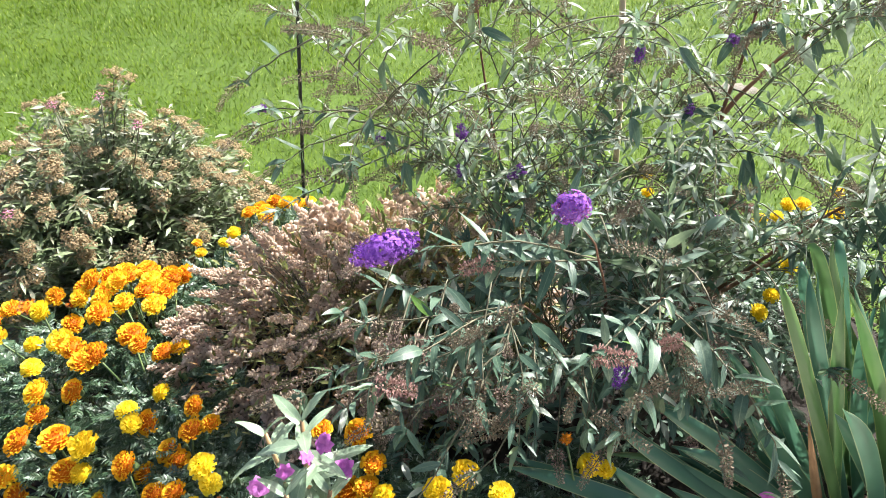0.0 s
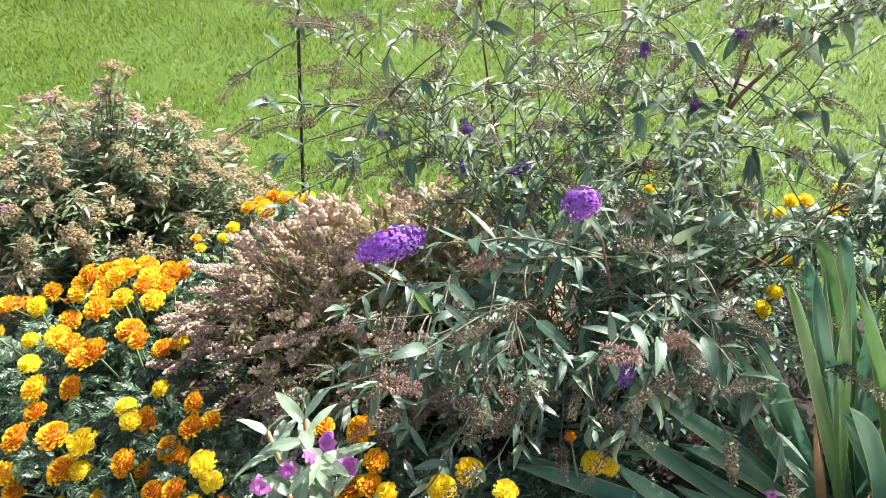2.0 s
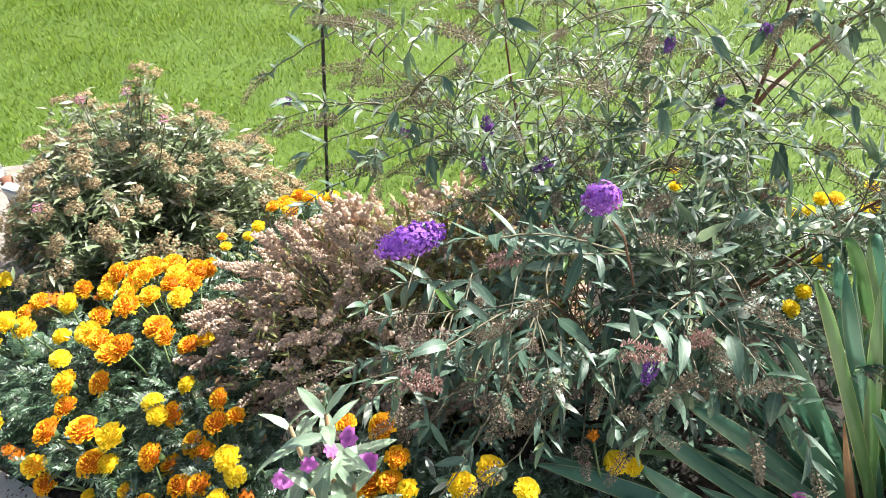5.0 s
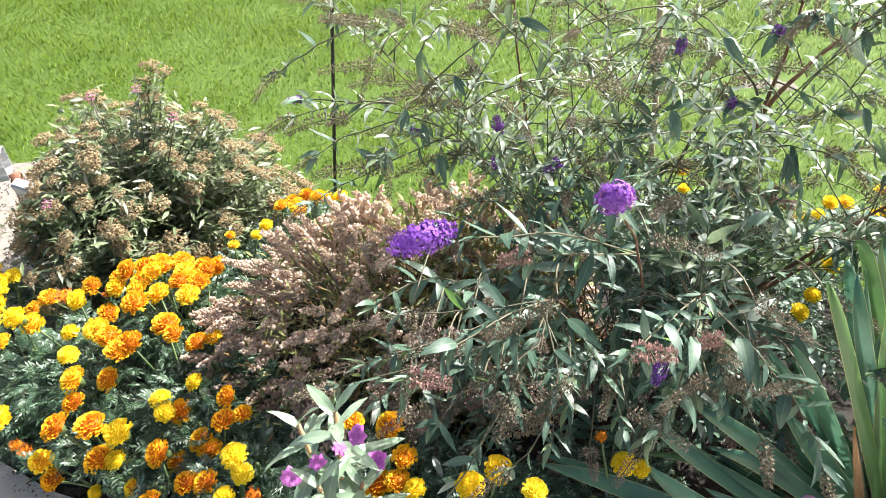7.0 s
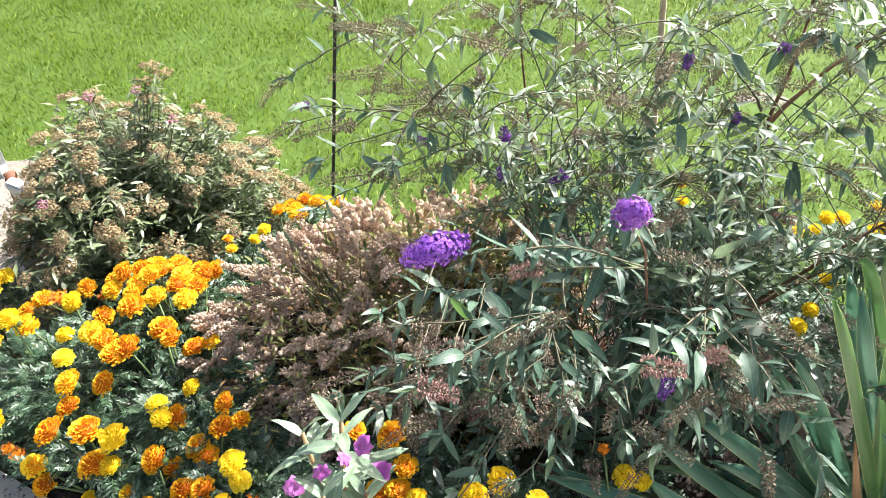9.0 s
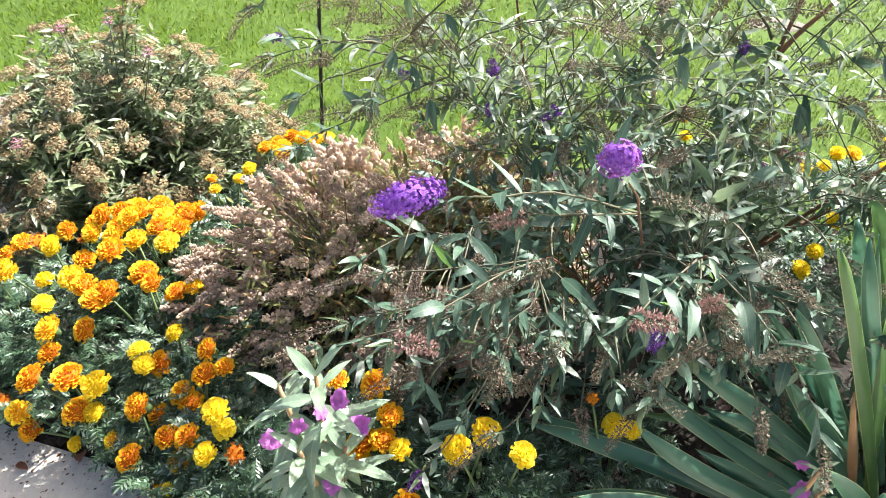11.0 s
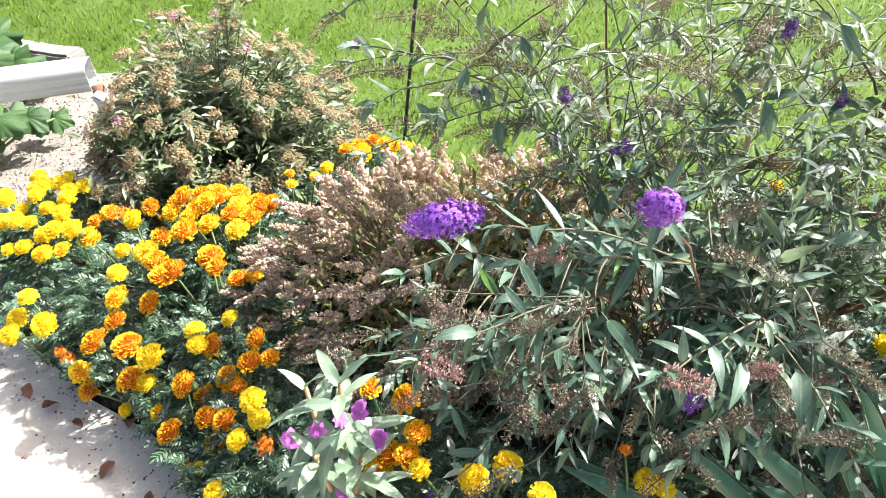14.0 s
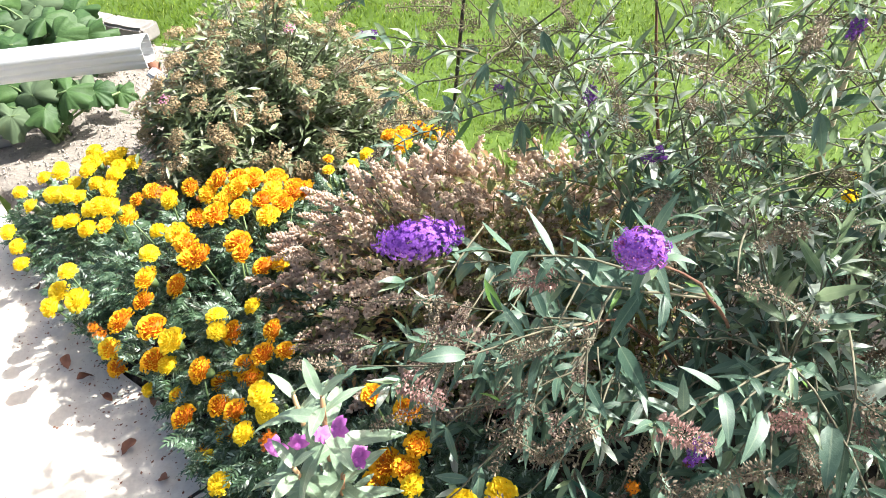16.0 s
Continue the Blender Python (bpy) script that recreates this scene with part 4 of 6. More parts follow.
CROWD_RIGHT = [((0.642, 0.86, 0.311), (0.793, 0.84, 0.228)), ((0.553, 0.80, 0.446), (0.485, 0.78, 0.442)), ((0.930, 0.83, 0.017), (1.088, 0.81, -0.035)),
               ((0.920, 0.86, 0.457), (1.009, 0.84, 0.400)), ((0.648, 0.80, 0.098), (0.723, 0.78, -0.048)), ((0.303, 0.83, 0.103), (0.277, 0.81, 0.017)),
               ((0.471, 0.86, 0.338), (0.535, 0.84, 0.361)), ((0.020, 0.89, 0.489), (-0.040, 0.87, 0.511)), ((0.063, 0.92, 0.324), (0.035, 0.90, 0.273))]


def butterfly_bush():
    r = np.random.default_rng(23)
    B = np.array((0.45, 1.28, 0.0))
    ob = thing("butterfly_bush", *B, "arching butterfly bush with grey-green leaves and spent brown panicles", "bush")
    meshes = []
    for i, (V, F) in enumerate(BUD_T):
        o = solid("leaf", V, F, [BUD_LEAF])
        bladed(o.data, 5, 2)
        meshes.append(o.data)
        bpy.data.objects.remove(o)
    shared, poses, young_lit = [], [], []

    def shoot(a, c, b, r0, leafy, size, first, n=9, bark=False, from_u=0.2, gap=0.034, top=False, hang=0.0):
        """A shoot from a over c to b, with leaf pairs from from_u on."""
        pts = arc(a, c, b, n) + r.normal(0, 0.0016, (n, 3))
        pts[0] = a
        if bark:
            V, F = tube(pts - B, r0, r0 * 0.25, 7)
            solid("branch", V, F, [BARK if r0 > 0.004 else TWIG], ob, "red-brown woody branch" if r0 > 0.004 else "thin grey-brown branch")
        else:
            V, F = tube(pts - B, r0, 0.0011, 5)
            solid("shoot", V, F, [TWIG], ob)
        length = np.linalg.norm(np.diff(pts, axis=0), axis=1).sum()
        if leafy:
            k = max(2, int(length * (1 - from_u) / gap))
            ph = r.uniform(0, 3.14)
            for j in range(k):
                u = from_u + (1 - from_u) * (j + 0.5) / k
                p = (1 - u) ** 2 * np.array(a) + 2 * u * (1 - u) * np.array(c) + u * u * np.array(b)
                t = unit(2 * (1 - u) * (np.array(c) - a) + 2 * u * (np.array(b) - c))
                s1 = unit(np.cross(t, (0.02, 0.03, 1)))
                s2 = np.cross(s1, t)
                ang = ph + (j % 2) * 1.57 + r.normal(0, 0.25)
                for sg in (1, -1):
                    if r.random() > leafy or (p[0] < 0.44 and p[1] < 1.05 and p[2] < 0.56 and r.random() < 0.42):
                        continue
                    d = sg * (math.cos(ang) * s1 + math.sin(ang) * s2) + t * r.uniform(0.35, 1.0) + np.array((0, 0, r.uniform(-0.45, 0.40) - hang * r.random()))
                    up = np.array((0, 0, 1)) + r.normal(0, 0.35, 3)
                    sz = size * r.uniform(0.38, 1.28) * (1.05 - 0.45 * u)
                    # High and right-hand leaves take the paler copy to look sunlit.
                    if (p[2] > 0.60 and p[1] > 1.0 and r.random() < (0.9 if p[0] < 0.6 else 0.4)) or (p[0] > 0.5 and p[2] > 0.35 and p[1] > 0.9 and r.random() < 0.3):
                        young_lit.append((p - B, d, up, sz * r.uniform(0.45, 0.9)))
                        for _ in range(1):
                            young_lit.append((p - B, d * 0.4 + r.normal(0, 0.6, 3) + t * 0.5, up, sz * r.uniform(0.25, 0.5)))
                        continue
                    (shared if first else young_lit if top and r.random() < 0.8 else poses).append((p - B, d, up, sz))
                    if r.random() < (0.8 if top else 0.45):
                        (young_lit if top else poses).append((p - B, d * 0.5 + r.normal(0, 0.5, 3) + t * 0.4, up, sz * r.uniform(0.35, 0.55)))
            for j in range(5):
                d = t * 0.8 + r.normal(0, 0.55, 3) + np.array((0, 0, 0.15))
                (young_lit if top or r.random() < 0.3 else poses).append((np.array(b) - B, d, np.array((0, 0, 1)) + r.normal(0, 0.3, 3), size * r.uniform(0.35, 0.7)))
        t = unit(np.array(b) - c)
        return t

    # woody framework
    wood_a = [((0.47, 1.36, 0.0), (0.30, 1.55, 0.30), (0.268, 1.55, 0.87), 0.0075), ((0.55, 1.30, 0.0), (0.70, 1.30, 0.30), (0.784, 1.32, 0.886), 0.011),
              ((0.752, 1.318, 0.66), (0.83, 1.32, 0.78), (0.97, 1.32, 0.87), 0.006), ((0.735, 1.318, 0.70), (0.66, 1.31, 0.82), (0.54, 1.31, 0.90), 0.003),
              ((0.40, 1.27, 0.05), (0.32, 1.26, 0.60), (0.0, 1.25, 0.79), 0.003), ((0.42, 1.28, 0.05), (0.25, 1.26, 0.62), (-0.11, 1.25, 0.99), 0.0026),
              ((0.50, 1.22, 0.03), (0.45, 1.0, 0.55), (0.285, 0.72, 0.86), 0.0042), ((0.50, 1.20, 0.03), (0.52, 0.98, 0.50), (0.46, 0.82, 0.62), 0.0042)]
    wood_b = [((0.45, 1.20, 0.03), (0.30, 1.05, 0.50), (0.20, 0.85, 0.60), 0.0042),
              ((0.60, 1.26, 0.05), (0.80, 1.22, 0.30), (1.25, 1.36, 0.34), 0.009), ((0.60, 1.26, 0.0), (0.95, 1.22, 0.50), (1.30, 1.12, 0.72), 0.006),
              ((0.784, 1.32, 0.88), (0.80, 1.33, 1.0), (0.82, 1.34, 1.15), 0.005), ((0.268, 1.55, 0.86), (0.26, 1.55, 1.0), (0.25, 1.56, 1.15), 0.005)]
    wood = wood_a + wood_b
    for a, c, b, q in wood:
        shoot(a, c, b, q, 0.25, 0.06, True, 12, True, 0.55, 0.06)
    ends = []
    # shoots with known tips: leaves, and a panicle or bloom at the tip
    known_a = [((0.30, 0.95, 0.60), (0.30, 0.85, 0.84), (0.275, 0.72, 0.875), "B"), ((0.33, 0.86, 0.64), (0.22, 0.80, 0.80), (0.085, 0.765, 0.805), "A"),
               ((0.34, 0.84, 0.66), (0.25, 0.80, 0.74), (0.19, 0.79, 0.755), "f"), ((0.40, 0.86, 0.52), (0.36, 0.75, 0.63), (0.31, 0.70, 0.64), "f"),
               ((0.45, 0.92, 0.48), (0.42, 0.80, 0.58), (0.379, 0.745, 0.565), "v"), ((0.20, 0.92, 0.55), (0.10, 0.80, 0.62), (0.0, 0.74, 0.59), "f"),
               ((0.28, 0.80, 0.55), (0.10, 0.78, 0.60), (-0.12, 0.80, 0.52), "s"), ((0.30, 0.84, 0.50), (0.16, 0.76, 0.56), (0.03, 0.76, 0.50), "s"),
               ((0.20, 0.88, 0.50), (0.05, 0.86, 0.54), (-0.08, 0.85, 0.515), "l"), ((0.20, 0.90, 0.50), (0.08, 0.90, 0.56), (-0.02, 0.92, 0.55), "l")]
    known_b = [((0.30, 0.78, 0.48), (0.22, 0.70, 0.50), (0.14, 0.69, 0.42), "s"),
               ((0.46, 0.82, 0.50), (0.42, 0.74, 0.52), (0.36, 0.70, 0.45), "s"), ((0.25, 0.86, 0.48), (0.12, 0.72, 0.46), (0.02, 0.67, 0.36), "v"),
               ((0.62, 0.95, 0.45), (0.66, 0.84, 0.50), (0.74, 0.78, 0.46), "s"), ((0.55, 0.85, 0.50), (0.60, 0.74, 0.50), (0.62, 0.66, 0.38), "s"),
               ((0.80, 1.1, 0.45), (0.88, 0.95, 0.58), (1.0, 0.88, 0.55), "s"), ((0.22, 1.24, 0.60), (0.21, 1.21, 0.66), (0.195, 1.20, 0.73), "v"),
               ((0.20, 1.22, 0.55), (0.20, 1.22, 0.6), (0.19, 1.22, 0.64), "v"), ((0.06, 1.25, 0.72), (-0.06, 1.26, 0.80), (-0.165, 1.25, 0.815), "v")]
    known_c = [((0.10, 1.25, 0.68), (0.08, 1.25, 0.70), (0.056, 1.25, 0.715), "v"),
               ((0.60, 1.3, 0.82), (0.56, 1.28, 0.88), (0.54, 1.25, 0.86), "v"), ((0.70, 1.3, 0.68), (0.68, 1.28, 0.70), (0.655, 1.25, 0.72), "v"),
               ((0.75, 1.3, 0.82), (0.73, 1.28, 0.85), (0.715, 1.25, 0.86), "v"), ((0.0, 1.25, 0.79), (-0.1, 1.27, 0.80), (-0.2, 1.3, 0.76), "s"),
               ((0.05, 1.25, 0.76), (-0.1, 1.3, 0.72), (-0.18, 1.32, 0.66), "s"), ((-0.05, 1.25, 0.93), (-0.12, 1.25, 0.92), (-0.2, 1.26, 0.87), "s"),
               ((0.12, 1.25, 0.73), (-0.05, 1.30, 0.64), (-0.22, 1.36, 0.52), "s"), ((0.05, 1.25, 0.80), (-0.02, 1.2, 0.77), (-0.02, 1.15, 0.74), "s")]
    known_d = [((0.76, 1.32, 0.72), (0.86, 1.28, 0.70), (0.95, 1.2, 0.60), "s"),
               ((0.72, 1.3, 0.6), (0.80, 1.2, 0.66), (0.86, 1.12, 0.62), "s"), ((0.45, 1.3, 0.6), (0.5, 1.25, 0.80), (0.47, 1.2, 0.83), "s")]
    known = known_a + known_b + known_c + known_d
    grown = np.concatenate([arc(a, c, b, 30)[8:] for a, c, b, q in wood])
    for a, c, b, k in known:
        root = grown[np.argmin(np.linalg.norm(grown - np.array(a), axis=1))]
        t = shoot(root, (np.array(c) + a) / 2 if np.linalg.norm(root - a) > 0.1 else c, b, 0.0019, 0.92, 0.076, True, 9, False, 0.2, 0.026)
        ends.append((b, t, k))
    # primary stems fan out from the base; short leafy side shoots spring from them
    stems = []
    for i in range(46):
        a = B + np.array((r.normal(0, 0.07), r.normal(0, 0.06), 0.0))
        if i < 28:
            b = np.array((r.uniform(0.0, 1.05), r.uniform(0.80, 1.48), 0.0))
            b[2] = r.uniform(0.30, 0.56) + 0.08 * (1 - abs(b[0] - 0.4)) - 0.10 * max(0, 0.95 - b[1])
            if b[0] > 0.62 and b[1] < 1.02:
                b[1] = 1.02 + r.uniform(0, 0.3)
        else:
            b = np.array((-0.10 + 1.36 * (i - 28) / 17 + r.uniform(-0.05, 0.05), r.uniform(1.12, 1.7), 0.66 + 0.42 * ((i * 5) % 9) / 8 + r.uniform(-0.03, 0.03)))
        c = (a + b) / 2 + np.array((0, 0, r.uniform(0.10, 0.28)))
        t = shoot(a, c, b, 0.0019, 0.85, 0.068, False, 10, False, 0.55, 0.035, i >= 28)
        ends.append((b, t, "s"))
        stems.append((a, c, b, i < 28))
    right = [tuple(np.array(v) for v in wood[k][:3]) + (False,) for k in (9, 8, 2, 1)]
    for i in range(345):
        if i >= 305:
            a0, c0, b0, low_one = right[(0, 0, 2, 0, 2)[i % 5]]
        else:
            a0, c0, b0, low_one = stems[r.integers(0, 28)] if i < 150 else stems[28 + (i * 7) % 18]
        u = r.uniform(0.35, 0.98)
        a = (1 - u) ** 2 * a0 + 2 * u * (1 - u) * c0 + u * u * b0
        if low_one and a[1] > 1.12 and r.random() < 0.65:
            continue
        if not low_one and a[0] > 0.55 and a[2] < 0.85 and r.random() < 0.7:
            continue
        th = r.uniform(0, 6.28)
        reach = r.uniform(0.10, 0.24) if low_one else r.uniform(0.10, 0.30)
        d = np.array((math.cos(th), math.sin(th), r.uniform(-0.15, 0.7) if low_one else r.uniform(0.0, 1.0)))
        b = a + d * reach
        if b[1] < 0.74 or (b[1] < 1.0 and b[2] > 0.80) or (b[0] > 0.66 and b[1] < 0.98):
            continue
        c = (a + b) / 2 + np.array((0, 0, r.uniform(0.02, 0.07)))
        t = shoot(a, c, b, 0.0016, 0.92, 0.084 if low_one else 0.060, False, 7, False, 0.1, 0.034 if low_one else 0.021, not low_one, 0.3 if low_one else 0.0)
        q = r.random()
        if low_one:
            if q < 0.32:
                ends.append((b, t, "f" if q < 0.08 else "s"))
                if q < 0.16:
                    ends.append(((a + b) / 2, unit(t + r.normal(0, 0.7, 3)), "t"))
        elif q < 0.6:
            ends.append((b, t, "s"))
            if q < 0.2:
                ends.append(((a + b) / 2, unit(t + r.normal(0, 0.7, 3)), "t"))
    # mid-height growth round the trunk
    for i in range(34):
        a0, c0, b0 = (np.array(v) for v in wood[(1, 0, 7, 9, 1)[i % 5]][:3])
        u = r.uniform(0.35, 0.8)
        a = (1 - u) ** 2 * a0 + 2 * u * (1 - u) * c0 + u * u * b0
        b = np.array((r.uniform(0.20, 0.60), r.uniform(1.0, 1.40), r.uniform(0.44, 0.80)))
        if np.linalg.norm(b - a) > 0.45:
            b = a + (b - a) * 0.45 / np.linalg.norm(b - a)
        c = (a + b) / 2 + np.array((0, 0, r.uniform(0.03, 0.10)))
        t = shoot(a, c, b, 0.0018, 0.92, 0.070, False, 7, False, 0.15, 0.030, i % 3 > 0, 0.25)
        if i % 2:
            ends.append((b, t, "s" if i % 9 else "v"))
    # shoots before the trunk, mostly in the paler leaf colour that imitates sun
    for i in range(26):
        a0, c0, b0 = (np.array(v) for v in wood[(7, 9, 1)[i % 3]][:3])
        u = r.uniform(0.4, 0.85)
        a = (1 - u) ** 2 * a0 + 2 * u * (1 - u) * c0 + u * u * b0
        b = np.array((r.uniform(0.36, 0.62), r.uniform(0.95, 1.20), r.uniform(0.46, 0.74)))
        b = a + (b - a) * min(1.0, 0.4 / np.linalg.norm(b - a))
        shoot(a, (a + b) / 2 + np.array((0, 0, r.uniform(0.03, 0.08))), b, 0.0015, 0.95, 0.074, False, 7, False, 0.2, 0.026, True, 0.15)
    # large-leaved shoots over the iris
    for i in range(18):
        a0, c0, b0 = (np.array(v) for v in wood[9 if i % 3 else 2][:3])
        u = r.uniform(0.5, 1.0)
        a = (1 - u) ** 2 * a0 + 2 * u * (1 - u) * c0 + u * u * b0
        b = a + np.array((r.normal(0.02, 0.10), r.uniform(-0.22, 0.0), r.uniform(0.0, 0.20)))
        t = shoot(a, (a + b) / 2 + np.array((0, 0, 0.03)), b, 0.0018, 0.95, 0.092, False, 7, False, 0.1, 0.030, i % 2 > 0, 0.25)
        if i % 3 == 0:
            ends.append((b, t, "s"))
    # leafy shoots drooping over the far iris
    for k, tip in enumerate(((1.0, 0.97, 0.52), (1.05, 1.0, 0.45), (1.10, 1.03, 0.40), (1.15, 1.08, 0.42), (0.97, 0.97, 0.45), (1.12, 1.0, 0.34), (1.2, 1.10, 0.33), (1.08, 1.10, 0.48), (1.22, 1.13, 0.45), (1.02, 1.04, 0.37), (1.16, 1.15, 0.36))):
        b = np.array(tip)
        a = grown[np.argmin(np.linalg.norm(grown - (b + np.array((-0.05, 0.08, 0.12))), axis=1))]
        t = shoot(a, (a + b) / 2 + np.array((0, 0, 0.06)), b, 0.0018, 0.95, 0.10, False, 8, False, 0.25, 0.024, False, 0.35)
        if k % 3 == 0:
            ends.append((b, t, "s"))
    # large dark leaves hanging in the crown, and long dry sprays, each on a twig of its own
    hung = [((0.569, 1.15, 0.893), (0.610, 1.12, 0.851)), ((0.745, 1.18, 0.637), (0.765, 1.15, 0.561)), ((0.892, 1.21, 0.704), (0.914, 1.18, 0.649)),
            ((0.862, 1.24, 0.853), (0.891, 1.21, 0.797)), ((0.495, 1.15, 0.770), (0.515, 1.12, 0.712)), ((0.114, 1.18, 0.862), (0.132, 1.15, 0.833)),
            ((0.022, 1.21, 0.793), (0.007, 1.18, 0.758)), ((0.239, 1.24, 0.929), (0.294, 1.21, 0.912)), ((0.672, 1.15, 0.497), (0.667, 1.12, 0.417)),
            ((0.266, 1.18, 0.571), (0.267, 1.15, 0.508)), ((0.075, 1.21, 0.693), (0.084, 1.18, 0.633)), ((0.049, 1.24, 0.747), (0.060, 1.21, 0.707))]
    sprays = [((-0.025, 1.20, 0.888), (-0.116, 1.17, 0.905)), ((0.007, 1.24, 0.837), (-0.067, 1.21, 0.873)), ((0.065, 1.28, 0.785), (-0.037, 1.25, 0.820)),
              ((0.131, 1.32, 0.741), (0.020, 1.29, 0.773)), ((-0.081, 1.20, 0.792), (-0.192, 1.17, 0.823)), ((-0.039, 1.24, 0.664), (-0.173, 1.21, 0.699)),
              ((-0.030, 1.28, 0.936), (-0.111, 1.25, 0.968)), ((0.038, 1.32, 0.911), (-0.005, 1.29, 0.966)), ((0.376, 1.20, 0.799), (0.464, 1.17, 0.775)),
              ((0.452, 1.24, 0.779), (0.529, 1.21, 0.778)), ((0.884, 1.28, 0.580), (1.010, 1.25, 0.519)), ((0.831, 1.32, 0.626), (0.906, 1.29, 0.659)),
              ((0.988, 1.20, 0.538), (1.062, 1.17, 0.533)), ((0.153, 1.24, 0.843), (0.144, 1.21, 0.898)), ((0.349, 1.28, 0.884), (0.323, 1.25, 0.833))]
    for k, (a, b) in enumerate(hung + sprays):
        a, b = np.array(a), np.array(b)
        root = grown[np.argmin(np.linalg.norm(grown - a, axis=1))]
        V, F = tube(arc(root - B, (root + a) / 2 - B + np.array((0, 0, 0.03)), a - B, 6), 0.0018, 0.0011, 5)
        solid("shoot", V, F, [TWIG], ob)
        if k < len(hung):
            for turn in (-0.35, 0.0, 0.4):
                d = unit(b - a) + np.array((turn, 0.1 * turn, 0))
                shared.insert(0, (a - B, d, (0.2 * turn, -1, 0.4), np.linalg.norm(b - a) * (1.0 if turn == 0 else 0.7)))
        else:
            share("panicle", SPENT[k % 3], pose_of(a - B, b - a, (0, 0, 1), np.linalg.norm(b - a) / 0.115), ob)
            share("panicle", SPENT[(k + 1) % 3], pose_of(a - B, b - a + r.normal(0, 0.05, 3), (0, 0, 1), 0.6), ob)
    # old leaves deep inside the bush
    for i in range(600):
        q = np.array((r.uniform(0.05, 0.95), r.uniform(0.88, 1.30), r.uniform(0.03, 0.24)))
        poses.append((q - B, r.normal(0, 1, 3) * np.array((1, 1, 0.5)), np.array((0, 0, 1)) + r.normal(0, 0.5, 3), r.uniform(0.04, 0.075)))
    # low growth hanging over the front of the bed
    for i in range(38):
        a = np.array((r.uniform(0.10, 0.66), r.uniform(0.92, 1.10), r.uniform(0.30, 0.52)))
        b = np.array((a[0] + r.normal(0, 0.10), a[1] - r.uniform(0.10, 0.24), r.uniform(0.20, 0.50)))
        c = (a + b) / 2 + np.array((0, 0, r.uniform(0.03, 0.08)))
        t = shoot(a, c, b, 0.0014, 0.95, 0.086, False, 7, False, 0.05, 0.030, False, 0.3)
        if i % 5 == 0:
            ends.append((b, t, "f" if i % 3 == 0 else "s"))
    # silvery upright shoots at the end of the long arching branch
    for tip in ((0.93, 1.06, 0.80), (1.0, 1.08, 0.72), (1.08, 1.10, 0.66), (0.86, 1.05, 0.68), (1.05, 1.05, 0.60), (1.15, 1.12, 0.62), (0.97, 1.10, 0.60), (1.02, 1.14, 0.80), (0.90, 1.10, 0.56), (1.10, 1.06, 0.74), (1.18, 1.08, 0.70), (0.98, 1.04, 0.68), (1.12, 1.16, 0.54)):
        b = np.array(tip)
        a = grown[np.argmin(np.linalg.norm(grown - (b - np.array((0.0, -0.05, 0.2))), axis=1))]
        shoot(a, np.array((b[0], b[1], a[2] * 0.6 + b[2] * 0.4)), b, 0.0020, 0.95, 0.085, False, 9, False, 0.3, 0.018, True)
    # chunky brown panicles crowding the front of the bush
    for k, (a, b) in enumerate(CROWD_LEFT + CROWD_RIGHT):
        a, b = np.array(a), np.array(b)
        V, F = tube(arc(a + np.array((0.04, 0.14, 0.02)) - B, a + np.array((0.02, 0.05, 0.03)) - B, a - B, 5), 0.0018, 0.0012, 5)
        solid("shoot", V, F, [TWIG], ob)
        share("panicle", CHUNK[k % 3], pose_of(a - B, b - a, (0, 0, 1), max(0.8, np.linalg.norm(b - a) / 0.075)), ob, "dense dry brown panicle")
        for j in range(1):
            off = a + r.normal(0, 1, 3) * np.array((0.05, 0.03, 0.04)) + np.array((0, 0.06, 0))
            share("panicle", CHUNK[(k + j + 1) % 3], pose_of(off - B, b - a + r.normal(0, 0.05, 3), (0, 0, 1), r.uniform(0.5, 0.85)), ob, "dense dry brown panicle")
    # dry panicles standing out over the front
    for a, b in (((0.106, 0.75, 0.50), (0.21, 0.74, 0.48)), ((0.165, 0.78, 0.53), (0.14, 0.74, 0.50)), ((0.62, 0.75, 0.47), (0.53, 0.73, 0.51)), ((0.46, 0.76, 0.50), (0.41, 0.73, 0.52)), ((0.555, 0.72, 0.37), (0.585, 0.71, 0.28)), ((0.235, 0.82, 0.63), (0.165, 0.79, 0.64)), ((0.53, 0.80, 0.61), (0.60, 0.77, 0.58)), ((0.25, 0.77, 0.52), (0.18, 0.74, 0.49)), ((0.33, 0.74, 0.47), (0.38, 0.71, 0.45)), ((0.06, 0.82, 0.55), (0.0, 0.79, 0.53)), ((0.68, 0.86, 0.56), (0.75, 0.83, 0.53)), ((0.40, 0.92, 0.66), (0.46, 0.88, 0.68))):
        a, b = np.array(a), np.array(b)
        V, F = tube(arc(a + np.array((0.03, 0.16, -0.05)) - B, a + np.array((0, 0.05, 0.02)) - B, a - B, 5), 0.002, 0.0012, 5)
        solid("shoot", V, F, [TWIG], ob)
        share("panicle", SPENT[int(1000 * a[0]) % 3], pose_of(a - B, b - a, (0, 0, 1), 0.95), ob)
    # gaps in the foliage through which the marigolds behind show
    gaps = [(np.array(a) - B, np.array(b) - B, q) for a, b, q in (((0.43, 0.90, 0.80), (0.76, 1.66, 0.30), 0.045), ((0.70, 0.98, 0.66), (1.10, 1.50, 0.30), 0.05), ((0.76, 0.98, 0.66), (1.18, 1.46, 0.30), 0.045), ((0.66, 0.90, 0.52), (0.93, 1.24, 0.28), 0.035))]

